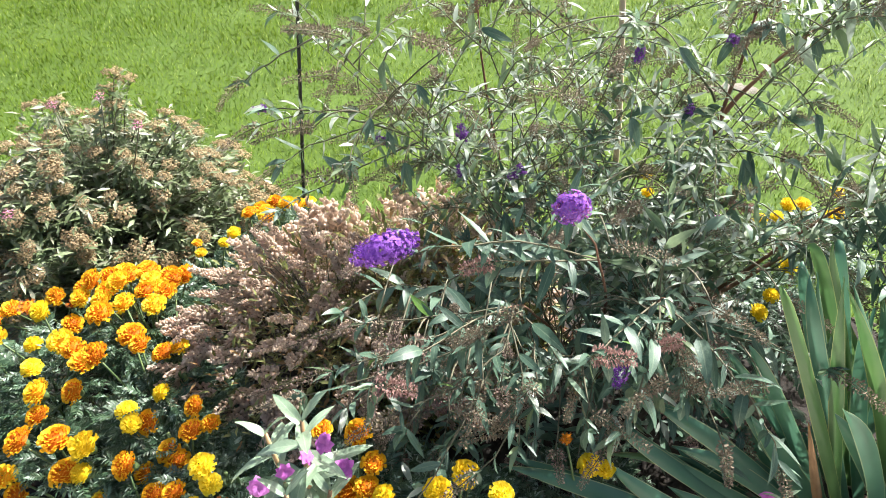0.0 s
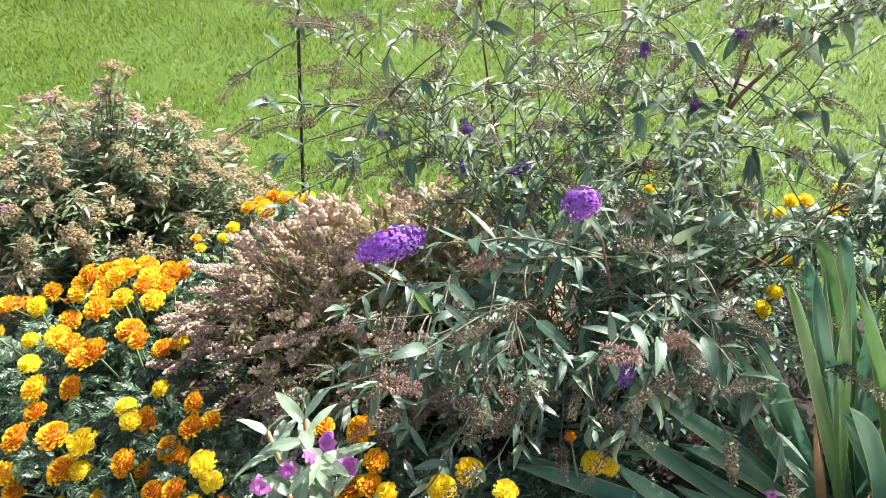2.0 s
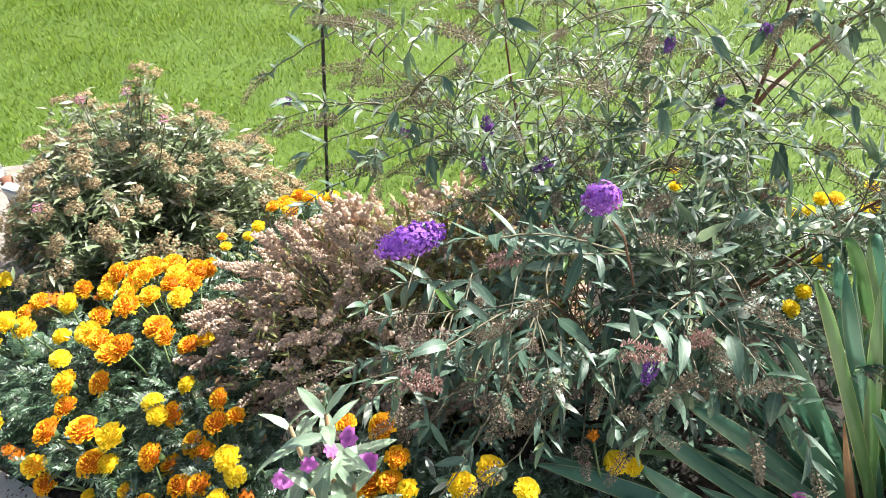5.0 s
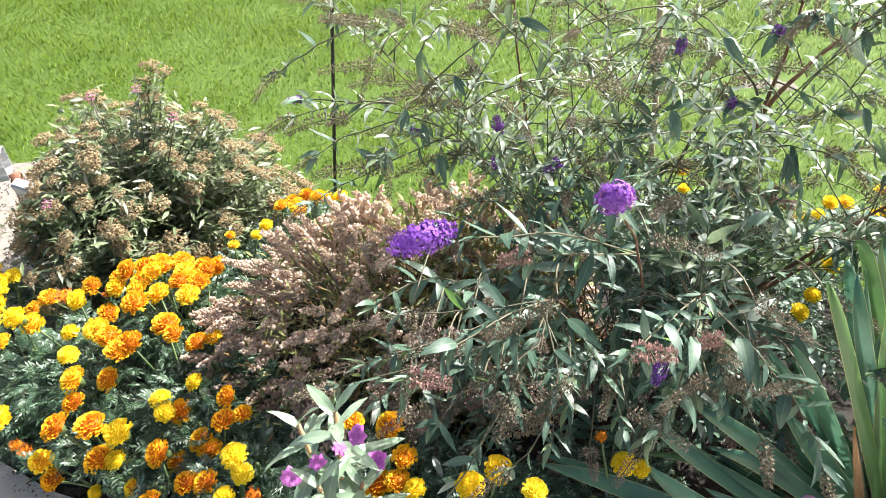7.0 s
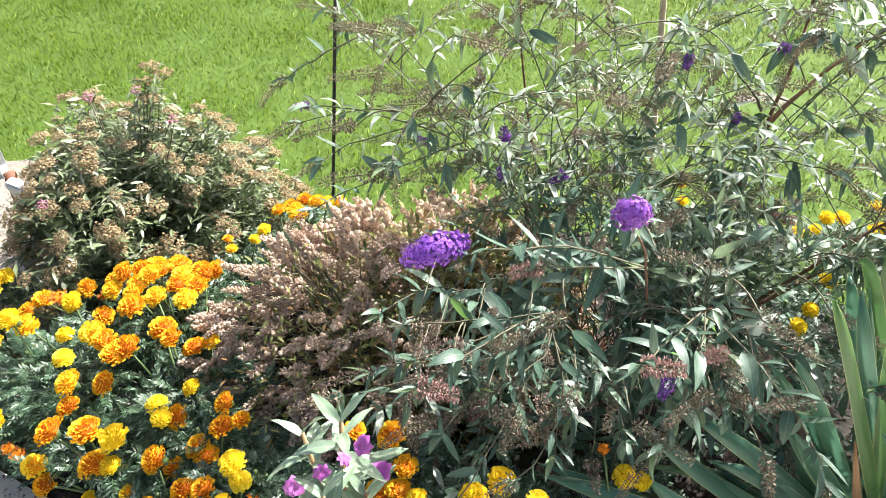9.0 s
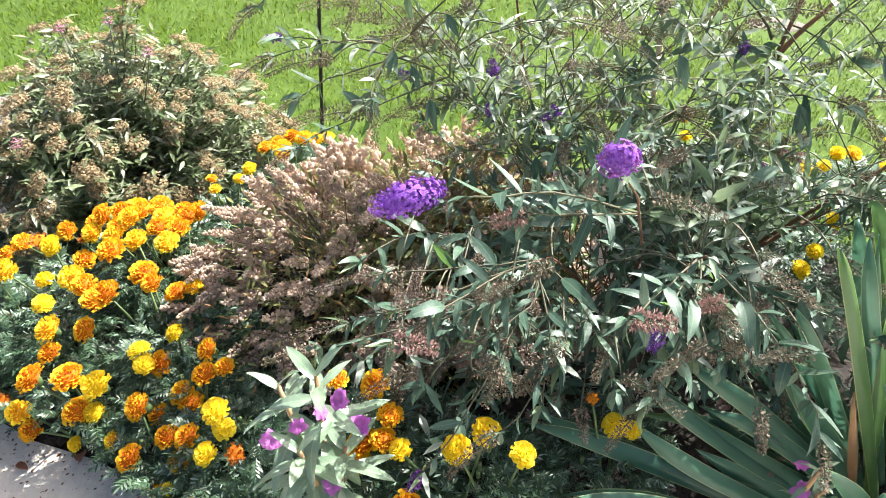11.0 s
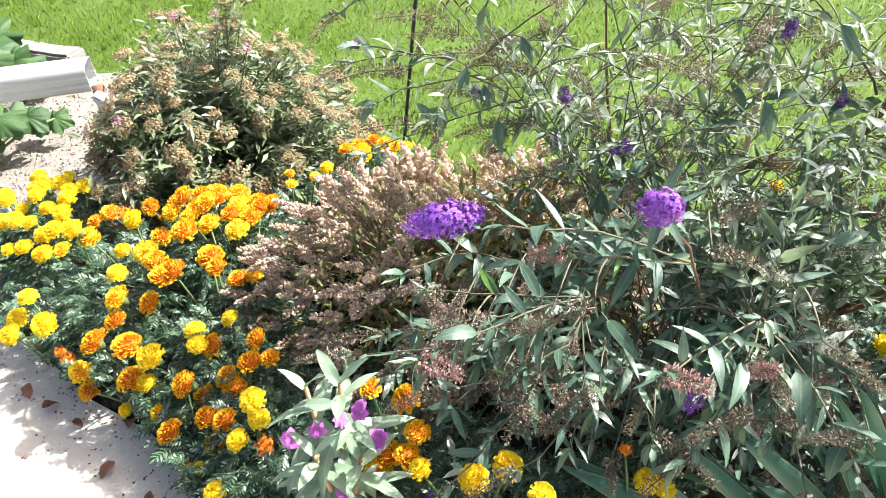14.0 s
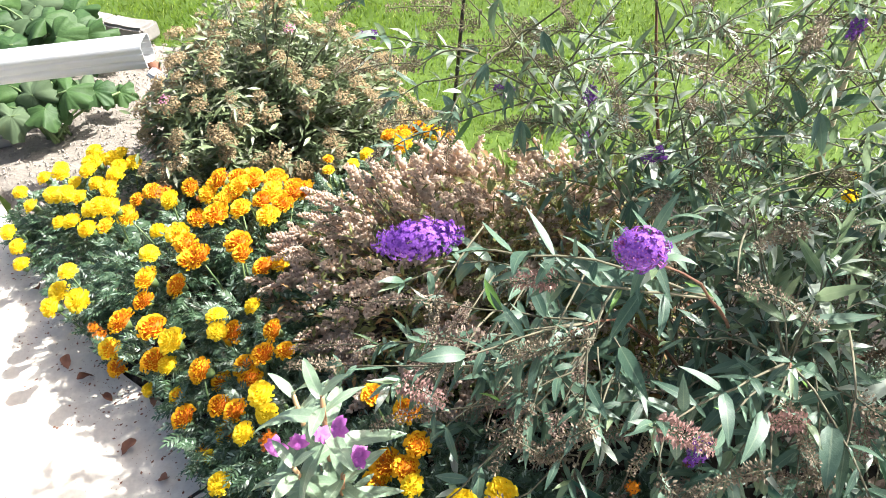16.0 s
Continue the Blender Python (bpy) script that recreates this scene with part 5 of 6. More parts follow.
    def open_here(item):
        for a, b, q in gaps:
            mid = np.array(item[0]) + 0.4 * item[3] * unit(np.array(item[1], dtype=float))
            u = np.clip(np.dot(mid - a, b - a) / np.dot(b - a, b - a), 0, 1)
            if np.linalg.norm(mid - a - u * (b - a)) < q:
                return True
        return False

    shared, poses, young_lit = [[item for item in some if not open_here(item)] for some in (shared, poses, young_lit)]
    for k, (p, d, up, s) in enumerate(shared[:300]):
        share("leaf", meshes[k % 6], pose_of(p, d, up, s), ob)
    poses += shared[300:]
    M = frames([q[0] for q in poses], [q[1] for q in poses], [q[2] for q in poses], [q[3] for q in poses])
    V, F = pick(BUD_T, M, 6)
    mass = tagged(solid("foliage", V, F, [BUD_LEAF_I], ob, "narrow grey-green leaves, some coloured paler like undersides and sunlit faces"), kind="stuff")
    bladed(mass.data, 5, 2, len(M))
    M = frames([q[0] for q in young_lit], [q[1] for q in young_lit], [q[2] for q in young_lit], [q[3] for q in young_lit])
    V, F = pick(YOUNG_T, M, 6)
    mass = tagged(solid("young_foliage", V, F, [BUD_YOUNG_LIT], ob, "small felted leaves of the upper shoots, coloured paler to look sunlit"), kind="stuff")
    bladed(mass.data, 3, 2, len(M))
    bA = bloom("flower_head", 0.042, 0.0190, 0.0145, 640, [PURPLE, PURPLE], 3)
    bB = bloom("flower_head", 0.0180, 0.0180, 0.0145, 340, [PURPLE, ORANGE_EYE], 4)
    for k, (b, t, kind) in enumerate(ends):
        p = np.array(b) - B
        if kind == "A":
            share("flower_head", bA, pose_of(np.array((0.043, 0.76, 0.82)) - B, (-0.37, 0.93, 0.1), (0, 0, 1), 1.0), ob, "full violet flower head lying sideways")
        elif kind == "B":
            share("flower_head", bB, pose_of(np.array((0.268, 0.69, 0.90)) - B, (0.0, -0.55, 0.8), (0, 0.8, 0.5), 1.0), ob, "full round violet flower head")
        elif kind == "v":
            share("panicle", SMALL_V[k % 2], pose_of(p, t, (0, 0, 1), r.uniform(0.55, 0.8)), ob, "small dark violet flower remnant")
        elif kind == "f":
            share("panicle", FADED[k % 2], pose_of(p, (0.9 if k % 2 else -0.9, -0.25, 0.05 + 0.3 * t[2]), (0, 0, 1), r.uniform(0.62, 0.85)), ob, "faded pinkish-brown panicle")
        elif kind == "l":
            share("panicle", LONG[k % 2], pose_of(p, (-1.0, -0.08, -0.06), (0, 0, 1), 1.0), ob, "long dry pinkish-brown panicle")
        elif kind == "t":
            share("panicle", SPENT[k % 3], pose_of(p, t, (0, 0, 1), r.uniform(0.45, 0.8)), ob)
        elif kind == "s":
            share("panicle", SPENT[k % 3], pose_of(p, t * np.array((1, 0.7, 0.6)) + np.array((0, 0, -0.08)), (0, 0, 1), r.uniform(0.7, 1.1)), ob)


butterfly_bush()


# ---- iris ----
FAN_FRONT = [("Y", (0.88, 0.74), (0.695, 0.76, 0.469), (0.623, 0.79, 0.648), 0.043), ("Y", (0.87, 0.75), (0.775, 0.77, 0.377), (0.729, 0.80, 0.643), 0.040),
             ("Y", (0.98, 0.75), (0.861, 0.77, 0.359), (0.739, 0.80, 0.625), 0.044), ("G", (0.99, 0.76), (0.904, 0.78, 0.334), (0.872, 0.79, 0.476), 0.038),
             ("G", (0.93, 0.71), (0.834, 0.71, 0.275), (0.735, 0.71, 0.441), 0.058), ("G", (0.95, 0.72), (0.925, 0.72, 0.218), (0.940, 0.70, 0.401), 0.050),
             ("G", (0.86, 0.76), (0.699, 0.79, 0.343), (0.620, 0.82, 0.495), 0.050), ("G", (0.86, 0.76), (0.728, 0.76, 0.211), (0.630, 0.78, 0.363), 0.056),
             ("D", (0.84, 0.75), (0.754, 0.73, 0.228), (0.701, 0.73, 0.390), 0.026)]
FAN_BACK = [("Y", (0.95, 0.84), (0.778, 0.87, 0.520), (0.729, 0.90, 0.623), 0.037), ("Y", (0.99, 0.84), (0.820, 0.88, 0.464), (0.769, 0.90, 0.634), 0.034),
            ("G", (0.93, 0.86), (0.790, 0.90, 0.424), (0.752, 0.93, 0.559), 0.043), ("G", (0.88, 0.82), (0.766, 0.87, 0.203), (0.650, 0.91, 0.346), 0.045),
            ("G", (1.03, 0.77), (0.974, 0.79, 0.207), (0.934, 0.81, 0.404), 0.050), ("G", (0.94, 0.79), (0.868, 0.82, 0.301), (0.838, 0.85, 0.511), 0.047),
            ("G", (1.10, 0.77), (1.039, 0.79, 0.225), (0.979, 0.81, 0.465), 0.050), ("D", (1.12, 0.79), (1.023, 0.83, 0.313), (0.940, 0.87, 0.535), 0.033)]
FAN_LOW = [("L", (0.83, 0.77), (0.609, 0.79, 0.257), (0.484, 0.85, 0.332), 0.052), ("L", (0.76, 0.74), (0.541, 0.79, 0.193), (0.405, 0.84, 0.309), 0.047),
           ("P", (0.72, 0.79), (0.556, 0.81, 0.176), (0.386, 0.83, 0.230), 0.030), ("L", (0.69, 0.71), (0.410, 0.76, 0.182), (0.202, 0.81, 0.256), 0.054),
           ("L", (0.73, 0.71), (0.505, 0.74, 0.165), (0.392, 0.79, 0.256), 0.050), ("L", (0.64, 0.68), (0.405, 0.68, 0.175), (0.219, 0.68, 0.197), 0.050),
           ("L", (0.81, 0.75), (0.621, 0.78, 0.132), (0.500, 0.81, 0.238), 0.050), ("L", (0.83, 0.74), (0.650, 0.77, 0.194), (0.526, 0.80, 0.261), 0.050),
           ("L", (0.76, 0.72), (0.633, 0.75, 0.085), (0.501, 0.77, 0.192), 0.052), ("L", (0.84, 0.77), (0.707, 0.82, 0.191), (0.596, 0.85, 0.337), 0.050)]
FAN_PATH = [("L", (0.85, 0.67), (0.746, 0.65, 0.180), (0.641, 0.65, 0.309), 0.052), ("Y", (0.86, 0.65), (0.741, 0.63, 0.148), (0.670, 0.63, 0.254), 0.044),
            ("L", (0.85, 0.66), (0.765, 0.64, 0.201), (0.840, 0.61, 0.096), 0.050), ("L", (0.87, 0.66), (0.874, 0.64, 0.170), (0.999, 0.60, 0.082), 0.050),
            ("L", (0.80, 0.64), (0.691, 0.64, 0.119), (0.570, 0.64, 0.246), 0.052), ("L", (0.95, 0.66), (1.02, 0.62, 0.17), (1.16, 0.58, 0.10), 0.050),
            ("L", (1.00, 0.70), (1.10, 0.68, 0.22), (1.25, 0.62, 0.16), 0.050), ("G", (1.00, 0.66), (1.02, 0.63, 0.20), (1.00, 0.60, 0.33), 0.048),
            ("L", (0.93, 0.62), (0.88, 0.59, 0.13), (0.80, 0.56, 0.17), 0.048), ("L", (1.05, 0.64), (1.00, 0.59, 0.14), (0.93, 0.55, 0.15), 0.050)]


def iris():
    r = np.random.default_rng(31)
    B = np.array((0.92, 0.80, 0.0))
    ob = thing("iris_clump", *B, "clump of broad green sword-shaped iris leaves", "iris")

    def leaf(base, mid, tip, w, face, m, label=""):
        """A sword blade from base through mid to tip, folded along its middle, with a soft sideways wave."""
        base, mid, tip = (np.array(v) - B for v in (base, mid, tip))
        n, across = 15, (-1.0, -0.55, 0.0, 0.55, 1.0)
        pts = arc(base, 2 * mid - (base + tip) / 2, tip, n)
        pts[:, 2] = np.maximum(pts[:, 2], 0.0)
        T = unit(np.gradient(pts, axis=0))
        side = unit(np.cross(T, np.array(face)))
        nor = np.cross(side, T)
        V, ph, tw = [], r.uniform(0, 6), r.uniform(-0.35, 0.35)
        for i in range(n):
            u = i / (n - 1)
            h = w * 0.335 * max(0.015, sword(u) * (0.72 + 0.28 * min(1.0, u * 3)))
            ca, sa = math.cos(tw * u), math.sin(tw * u)
            for s in across:
                bend = 0.0045 * (1 - abs(s)) + 0.0025 * s * math.sin(ph + 7 * u)
                V.append(pts[i] + side[i] * (s * h * ca) + nor[i] * (s * h * sa + bend))
        F = [(i * 5 + j, i * 5 + j + 1, i * 5 + j + 6, i * 5 + j + 5) for i in range(n - 1) for j in range(4)]
        o = solid("leaf", V, F, [m], ob, label)
        at = o.data.attributes.new("blade", "FLOAT_VECTOR", "POINT")
        at.data.foreach_set("vector", np.array([(s, i / (n - 1), 0.0) for i in range(n) for s in across], dtype=np.float32).ravel())

    look_of = {"Y": (IRIS_Y, "upright blade coloured yellow-green to look sunlit"), "G": (IRIS, ""), "L": (IRIS, ""), "P": (IRIS_Y, "pale yellowing blade"), "D": (IRIS_DRY, "dry brown curled blade")}
    for kind, (bx, by), mid, tip, w in FAN_FRONT + FAN_BACK + FAN_LOW + FAN_PATH:
        face = (r.uniform(-0.3, 0.3), r.uniform(-1.0, -0.2), 0.8) if kind in "LP" else (r.uniform(-0.8, 0.5), -1, 0.2)
        leaf((bx, by, 0.0), mid, tip, w, face, *look_of[kind])
    for kind, (bx, by), mid, tip, w in FAN_FRONT + FAN_BACK + FAN_LOW:
        shift = np.array((r.normal(0.03, 0.03), r.uniform(0.02, 0.05), -r.uniform(0.01, 0.07)))
        leaf((bx + r.normal(0.02, 0.02), by + 0.03, 0.0), np.array(mid) + shift * 0.5, np.array(tip) + shift, w * r.uniform(0.7, 0.95), (r.uniform(-0.9, 0.6), -1, 0.4), IRIS)
    # further fans towards the lawn and along the path
    for fx, fy, lean, k0 in ((1.02, 0.88, 0.05, 0.56), (1.14, 0.84, 0.15, 0.56), (1.24, 0.92, 0.2, 0.55), (1.30, 0.78, 0.25, 0.5), (1.10, 0.96, 0.0, 0.56), (1.36, 0.90, 0.25, 0.5), (1.08, 0.68, 0.15, 0.36), (1.24, 0.66, 0.25, 0.36)):
        for k in range(5):
            a = lean + (k - 2) * 0.22 + r.normal(0, 0.05)
            length = k0 * r.uniform(0.8, 1.05)
            b = np.array((fx + math.sin(a) * length, fy + r.normal(-0.02, 0.04), math.cos(a) * length))
            p = np.array((fx + 0.014 * (k - 2), fy + r.normal(0, 0.01), 0.0))
            leaf(p, (p + b) / 2 + np.array((-0.03 * math.sin(a), 0, 0.03 * abs(math.sin(a)))), b, r.uniform(0.038, 0.048), (r.uniform(-0.8, 0.5), -1, 0.2), IRIS if k % 4 else IRIS_Y)


iris()


# ---- balsam ----
def petal_flower(seed):
    r = np.random.default_rng(seed)
    n = 7
    a = np.arange(n) * 0.9 + r.normal(0, 0.2, n)
    return scatter(blade(4, 0.42, 0.25, 0.9, oval, 3, 0.25, 0, seed), frames(np.zeros((n, 3)), np.c_[np.cos(a), np.sin(a), r.uniform(0.1, 0.7, n)], [(0, 0, 1)] * n, r.uniform(0.8, 1.1, n)))


def balsam(x, y, tops, blooms, leaves, size, label):
    r = np.random.default_rng(int(1000 * (x + 9)))
    B = np.array((x, y, 0.0))
    ob = thing("balsam_plant", x, y, 0, label, "balsam")
    T = [blade(9, 0.125, 0.22, dr, oval, 4, 0.16, tw, s) for s, (dr, tw) in enumerate(((0.6, 0.1), (1.0, -0.2), (0.3, 0.2)))]
    mesh = []
    for V, F in T:
        o = solid("leaf", V, F, [BALSAM])
        bladed(o.data, 9, 4)
        mesh.append(o.data)
        bpy.data.objects.remove(o)
    for q in tops:
        tip = np.array(q) - B
        V, F = tube(arc((0, 0, 0), tip * np.array((0.2, 0.2, 0.6)), tip, 7), 0.006, 0.0035, 7)
        solid("stem", V, F, [BALSAM_STEM], ob, "fleshy reddish stem")
        for k in range(leaves):
            u = 1 - 0.5 * (k / leaves) ** 1.2
            a = k * 2.4 + r.uniform(-0.2, 0.2)
            p = tip * np.array((u ** 2, u ** 2, u))
            el = 1.1 - 1.85 * (k / leaves) ** 0.6
            d = (math.cos(a) * math.cos(el), math.sin(a) * math.cos(el), math.sin(el))
            share("leaf", mesh[k % 3], pose_of(p, d, np.array((0, 0, 1)) + r.normal(0, 0.15, 3) + np.array((-d[0], -d[1], 0)) * max(0, el), size * r.uniform(0.75, 1.1) * (0.6 + 0.45 * min(1, k / 6))), ob)
    fl = [petal_flower(s) for s in (1, 2)]
    fm = []
    for V, F in fl:
        o = solid("flower", V, F, [MAGENTA])
        fm.append(o.data)
        bpy.data.objects.remove(o)
    for k, q in enumerate(blooms):
        share("flower", fm[k % 2], pose_of(np.array(q) - B, r.normal(0, 1, 3), (-0.1, -0.5, 0.8), r.uniform(0.015, 0.021)), ob, "ruffled magenta flower")
    return ob


balsam(-0.15, 0.70, [(-0.115, 0.725, 0.545), (-0.185, 0.755, 0.49), (-0.15, 0.66, 0.46), (-0.09, 0.68, 0.43)], [(-0.116, 0.70, 0.493), (-0.087, 0.70, 0.519), (-0.068, 0.70, 0.458), (-0.203, 0.70, 0.435), (-0.152, 0.69, 0.478), (-0.06, 0.69, 0.47), (-0.12, 0.66, 0.36)], 17, 0.105, "balsam plant with glossy pale leaves and magenta flowers")
balsam(0.64, 0.67, [(0.645, 0.655, 0.30), (0.67, 0.65, 0.24)], [(0.632, 0.679, 0.27), (0.635, 0.66, 0.22)], 8, 0.05, "small balsam plant with magenta flowers beside the iris")
balsam(0.81, 1.32, [(0.81, 1.32, 0.36)], [(0.809, 1.334, 0.38), (0.799, 1.286, 0.37), (0.80, 1.30, 0.34)], 10, 0.055, "balsam plant with magenta flowers inside the butterfly bush")

# ---- stakes ----
st = thing("garden_stake", -0.31, 2.0, -0.03, "thin black steel garden stake standing in the bed", "stake")
V, F = tube([(0, 0, 0), (0.08, 0, 0.5), (0.16, 0, 1.0), (0.205, 0, 1.30)], 0.0055, 0.0055, 8)
solid("rod", V, F, [BLACK], st)
for k in range(9):
    V, F = tube([(0.16 * (0.15 + k * 0.12), 0, 0.15 + k * 0.12 - 0.004), (0.16 * (0.15 + k * 0.12), 0, 0.15 + k * 0.12 + 0.004)], 0.0068, 0.0068, 8)
    solid("ring", V, F, [BLACK], st)
ws = thing("wooden_stick", 0.755, 1.94, -0.03, "pale bare wooden stick behind the butterfly bush", "stick")
V, F = tube([(0, 0, 0), (-0.008, 0, 0.4), (-0.028, 0, 0.75), (-0.035, 0, 0.90)], 0.010, 0.009, 7)
solid("shaft", V, F, [WOOD], ws)

# ---- vegetable plot ----
sp = thing("downspout", -1.257, 1.968, 0.40, "white ribbed metal downspout length carried over the plot", "downspout")
prof = []
for k in range(72):
    a = 2 * math.pi * k / 72
    ca, sa = math.cos(a), math.sin(a)
    q = (abs(ca / 0.052) ** 7 + abs(sa / 0.040) ** 7) ** (-1 / 7)
    q *= 1 - 0.045 * (k % 6 in (2, 3))
    prof.append((q * ca, q * sa))
ax = Vector((-0.93, -0.36, 0.02)).normalized()
sd = ax.cross(Vector((0, 0, 1))).normalized()
upv = sd.cross(ax)
V, F = [], []
for i, s in enumerate((0.0, 0.004, 0.5, 1.0, 1.6, 2.2)):
    for q in prof:
        V.append(ax * s + sd * q[0] + upv * q[1])
for i in range(5):
    for k in range(72):
        F.append((i * 72 + k, i * 72 + (k + 1) % 72, (i + 1) * 72 + (k + 1) % 72, (i + 1) * 72 + k))
tubeob = solid("spout", [tuple(v) for v in V], F, [WHITE], sp, smooth=False)
mod = tubeob.modifiers.new("wall", "SOLIDIFY")
mod.thickness = 0.0025
V, F = tube([(0.02, -0.02, -0.03), (0.03, -0.05, -0.16), (0.05, -0.08, -0.40)], 0.018, 0.016, 6)
solid("bracket", V, F, [RUST], sp, "rusty bent steel support bracket")
bm = box(0.07, 0.035, 0.09, 0.006)
part("end_cap", bm, WHITE, sp, "", Matrix.Translation((0.06, -0.06, -0.08)) @ Euler((0.3, 0.2, -0.4)).to_matrix().to_4x4())


def edging(x, y, rz, sx, sy, sz, seed):
    bm = box(sx, sy, sz, 0.012)
    bmesh.ops.subdivide_edges(bm, edges=bm.edges[:], cuts=4, use_grid_fill=True)
    for v in bm.verts:
        v.co += noise.noise_vector(v.co * 11 + Vector((seed, 0, 0))) * 0.006 + noise.noise_vector(v.co * 34 + Vector((seed, 5, 0))) * 0.0025
    ob = part("edging_block", bm, STONE, None, "", pose(x, y, sz / 2 - 0.01, 0, 0, rz))
    return tagged(ob, "pale grey stone edging block along the lawn", "edging block", "edging blocks along the plot")


edging(-2.40, 2.96, -17, 0.35, 0.11, 0.085, 1)
edging(-2.10, 2.885, -12, 0.27, 0.11, 0.08, 2)
edging(-2.09, 1.92, 40, 0.16, 0.08, 0.06, 3)


def squash(x, y, heads, seed):
    """A squash plant: big lobed leaves, each on a stalk of its own."""
    r = np.random.default_rng(seed)
    ob = thing("squash_plant", x, y, 0, "squash plant with large lobed green leaves", "squash", "squash plants in the plot")
    for k, (lx, ly, lz, s) in enumerate(heads):
        rows, n = 7, 60
        V, F = [], []
        ph = r.uniform(0, 6, 3)
        for i in range(rows + 1):
            u = max(0.03, i / rows)
            for j in range(n):
                a = 2 * math.pi * j / n
                lobe = 0.86 + 0.12 * math.cos(5 * a) + 0.035 * math.sin(15 * a + ph[0]) + 0.02 * math.sin(26 * a + ph[1])
                lobe *= 1 - 0.6 * max(0, math.cos(a - math.pi)) ** 14
                q = s * u * lobe
                rib = 0.055 * u * abs(math.sin(2.5 * a))
                frill = 0.11 * u ** 3 * math.sin(7 * a + ph[2]) + 0.05 * u ** 4 * math.sin(13 * a + ph[0])
                V.append((q * math.cos(a), q * math.sin(a), s * (rib + frill - 0.42 * u * u + 0.16 * math.sin(2 * a + ph[1]) * u)))
        for i in range(rows):
            for j in range(n):
                F.append((i * n + j, i * n + (j + 1) % n, (i + 1) * n + (j + 1) % n, (i + 1) * n + j))
        o = solid("leaf", V, F, [SQUASH if k % 5 else SQUASH_PALE], ob, "large lobed leaf" if k % 5 else "large lobed leaf in a paler grey-green")
        o.matrix_basis = Matrix.Translation((lx - x, ly - y, lz)) @ Euler((r.uniform(0.2, 0.9), r.uniform(-0.1, 0.7), 0)).to_matrix().to_4x4() @ Euler((0, 0, r.uniform(0, 6))).to_matrix().to_4x4()
        V, F = tube(arc((r.normal(0, 0.03), r.normal(0, 0.03), 0), ((lx - x) * 0.3, (ly - y) * 0.3, lz), (lx - x, ly - y, lz), 6), 0.006, 0.004, 6)
        solid("leaf_stalk", V, F, [STEM], ob)


squash(-1.85, 2.0, [(-1.86, 2.00, 0.19, 0.10), (-1.74, 2.04, 0.19, 0.095), (-1.97, 2.02, 0.21, 0.105), (-1.70, 2.12, 0.15, 0.075), (-2.01, 1.92, 0.18, 0.11), (-1.78, 2.14, 0.14, 0.085), (-1.92, 2.14, 0.20, 0.10), (-1.66, 2.20, 0.10, 0.06), (-2.1, 2.0, 0.2, 0.11), (-1.80, 1.97, 0.15, 0.085), (-1.90, 1.91, 0.15, 0.09), (-1.72, 2.20, 0.10, 0.07), (-1.83, 2.08, 0.20, 0.09), (-1.95, 1.95, 0.16, 0.085), (-2.05, 2.08, 0.19, 0.09)], 1)
squash(-2.2, 2.5, [(-2.27, 2.52, 0.24, 0.13), (-2.21, 2.31, 0.22, 0.13), (-2.11, 2.58, 0.20, 0.11), (-2.07, 2.42, 0.21, 0.12), (-2.38, 2.42, 0.25, 0.14), (-2.35, 2.65, 0.24, 0.12), (-2.02, 2.60, 0.14, 0.09), (-1.93, 2.55, 0.12, 0.08), (-1.95, 2.42, 0.13, 0.08), (-2.2, 2.7, 0.2, 0.12), (-2.5, 2.6, 0.25, 0.14), (-2.15, 2.48, 0.26, 0.12), (-2.30, 2.32, 0.2, 0.12), (-2.0, 2.5, 0.18, 0.10), (-2.42, 2.52, 0.3, 0.12)], 2)

bm = box(0.14, 0.14, 1.2, 0.008)
tagged(part("post", bm, SIDING, None, "", pose(-2.80, 2.95, 0.57, 0, 0, 20)), "pale blue-grey square post behind the squash", "post")


# ---- fallen leaves ----
def litter(x, y, z, rz, s, seed, label="curled dry red-brown fallen leaf"):
    V, F = blade(6, 0.30, 0.45, 1.1 + 0.3 * math.sin(seed), oval, 4, 0.25, 0.3, seed)
    V = V * s
    V[:, 2] -= V[:, 2].min()
    ob = solid("fallen_leaf", V, F, [LITTER])
    ob.matrix_basis = pose(x, y, z + 0.002, 0, 0, rz)
    tagged(ob, label, "fallen leaf", "fallen leaves")


for i, (x, y, rz, s) in enumerate(((-1.317, 1.252, 60, 0.04), (-1.067, 1.055, 200, 0.042), (-0.99, 0.99, 330, 0.045), (-0.742, 0.87, 140, 0.046), (-0.755, 0.962, 20, 0.044), (-0.62, 0.80, 80, 0.035), (-0.9, 0.97, 250, 0.03))):
    litter(x, y, 0.0, rz, s, i + 1)
for i in range(26):
    x, y = rng.uniform(-0.1, 1.2), rng.uniform(0.75, 1.9)
    litter(x, y, 0.01 + hump(x, y), rng.uniform(0, 360), rng.uniform(0.03, 0.055), 20 + i, "curled dry brown leaf lying on the bed soil")
litter(-1.879, 2.084, hump(-1.879, 2.084), 30, 0.06, 77, "orange-brown withered leaf on the plot soil")


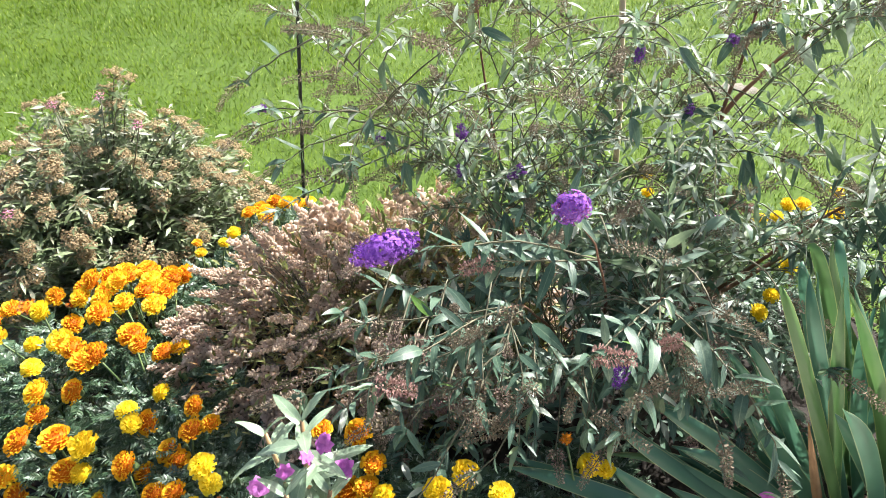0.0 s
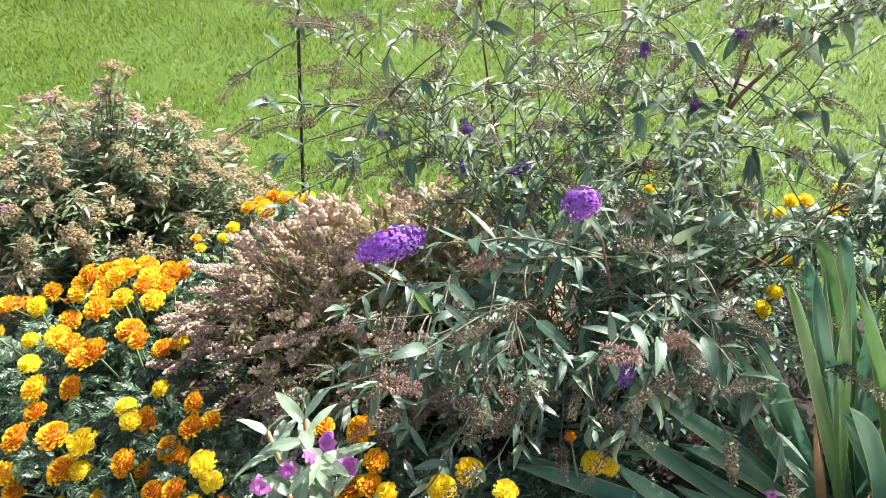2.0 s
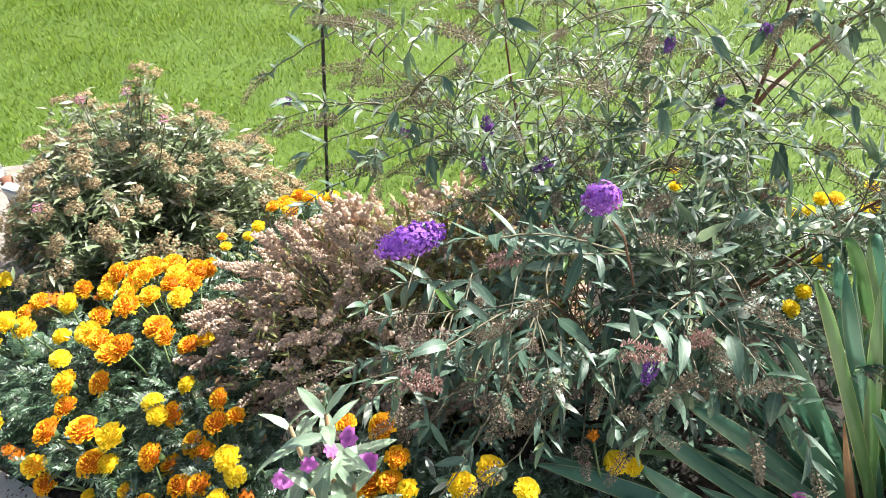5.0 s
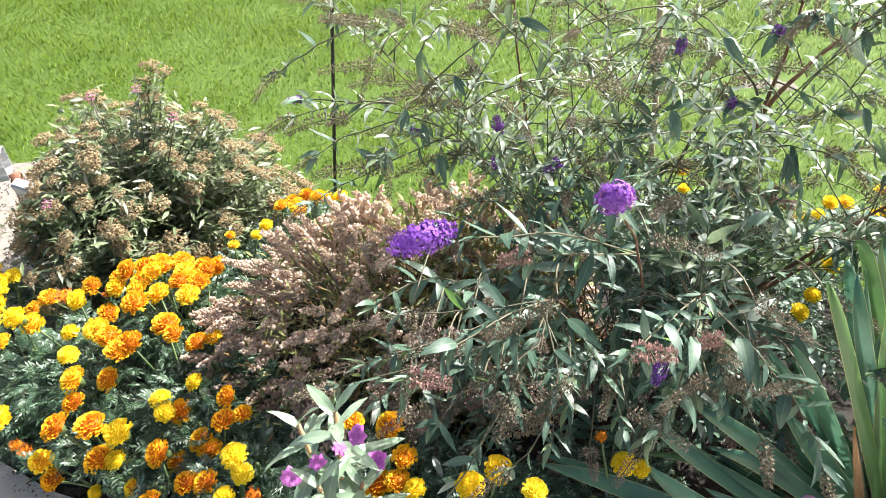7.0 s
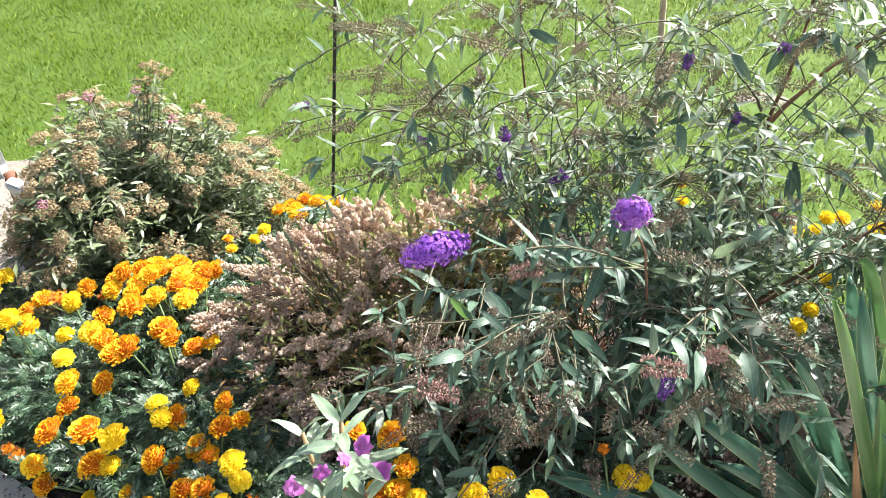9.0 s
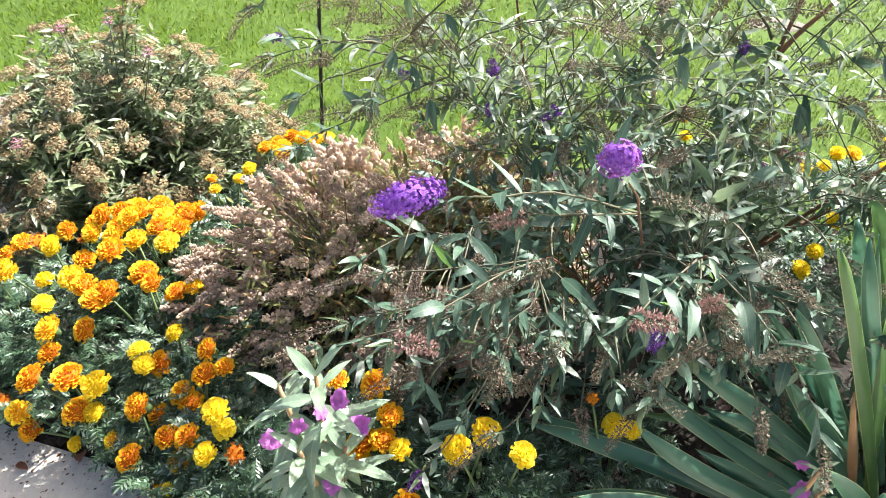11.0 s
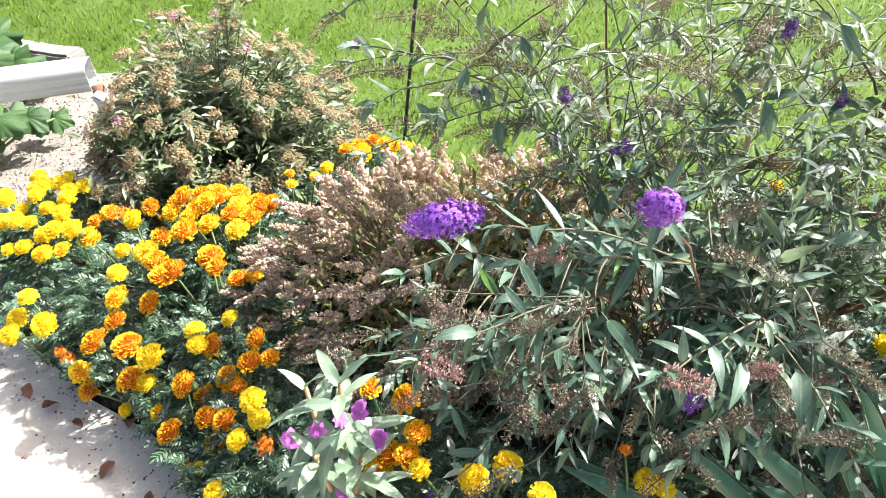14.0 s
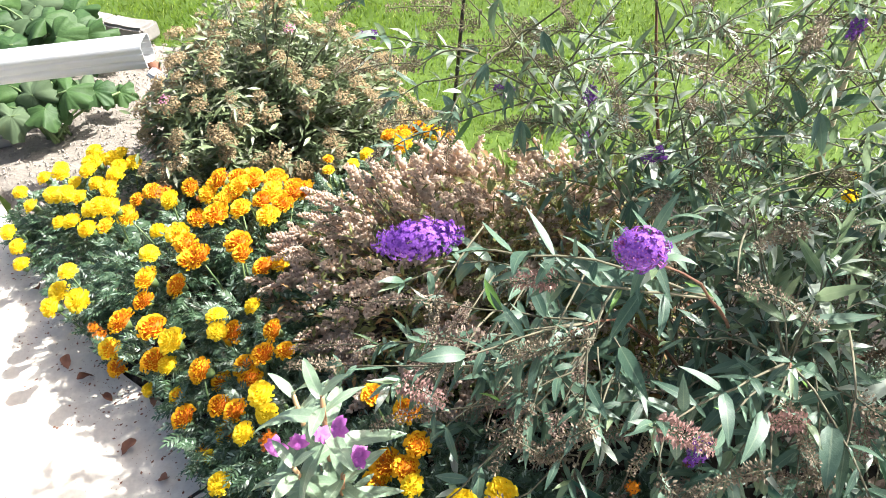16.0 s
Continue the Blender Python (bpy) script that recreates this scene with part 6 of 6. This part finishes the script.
# ---- clods and mulch ----
def clods(name, n, xr, yr, size, material, seed, label):
    """Loose angular crumbs lying on the soil."""
    r = np.random.default_rng(seed)
    T = [(np.array([(1, 0, 0), (0, 1, 0), (-1, 0, 0), (0, -1, 0), (0, 0, 0.7), (0, 0, -0.5)]) * r.uniform(0.6, 1.2, (6, 1)), np.array([(0, 1, 4), (1, 2, 4), (2, 3, 4), (3, 0, 4), (1, 0, 5), (2, 1, 5), (3, 2, 5), (0, 3, 5)])) for _ in range(4)]
    x, y = r.uniform(*xr, n), r.uniform(*yr, n)
    ok = (y < lawn_y(x) - 0.03) & (y > pave_y(x) + 0.01)
    x, y = x[ok], y[ok]
    P = np.array([(a, c, hump(a, c) - 0.004) for a, c in zip(x, y)])
    th = r.uniform(0, 6.28, len(P))
    M = frames(P, np.c_[np.cos(th), np.sin(th), r.normal(0, 0.3, len(P))], np.array((0, 0, 1)) + r.normal(0, 0.3, (len(P), 3)), size * r.uniform(0.3, 1.0, len(P)) ** 2 + 0.002)
    V, F = pick(T, M, 4)
    tagged(solid(name, V, F, [material], smooth=False), label, "soil crumbs", kind="stuff")


clods("soil_crumbs", 6000, (-2.6, -1.0), (1.4, 2.85), 0.006, DRY_SOIL, 41, "loose dry soil crumbs on the vegetable plot")
clods("bed_crumbs", 7000, (-1.1, 1.6), (0.5, 2.1), 0.016, SOIL, 42, "dark loose soil and mulch crumbs in the bed")


def grit(n, seed):
    """Soil crumbs and bits of dry stalk strewn over the path, thickest along the bed."""
    r = np.random.default_rng(seed)
    x = r.uniform(-2.0, -0.3, n)
    y = pave_y(x) - 0.004 - r.exponential(0.09, n)
    a = r.uniform(0, 6.28, n)
    T = [(np.array([(1, 0, 0), (0, 0.6, 0), (-1, 0, 0), (0, -0.6, 0), (0.1, 0, 0.5), (0, 0, -0.2)]), np.array([(0, 1, 4), (1, 2, 4), (2, 3, 4), (3, 0, 4), (1, 0, 5), (2, 1, 5), (3, 2, 5), (0, 3, 5)]))]
    V, F = scatter(T[0], frames(np.c_[x, y, np.full(n, 0.0008)], np.c_[np.cos(a), np.sin(a), 0 * a], [(0, 0, 1)] * n, 0.0012 + 0.0045 * r.random(n) ** 4))
    tagged(solid("path_grit", V, F, [LITTER], smooth=False), "brown crumbs and dry bits strewn along the path edge", "grit", kind="stuff")


grit(1500, 61)
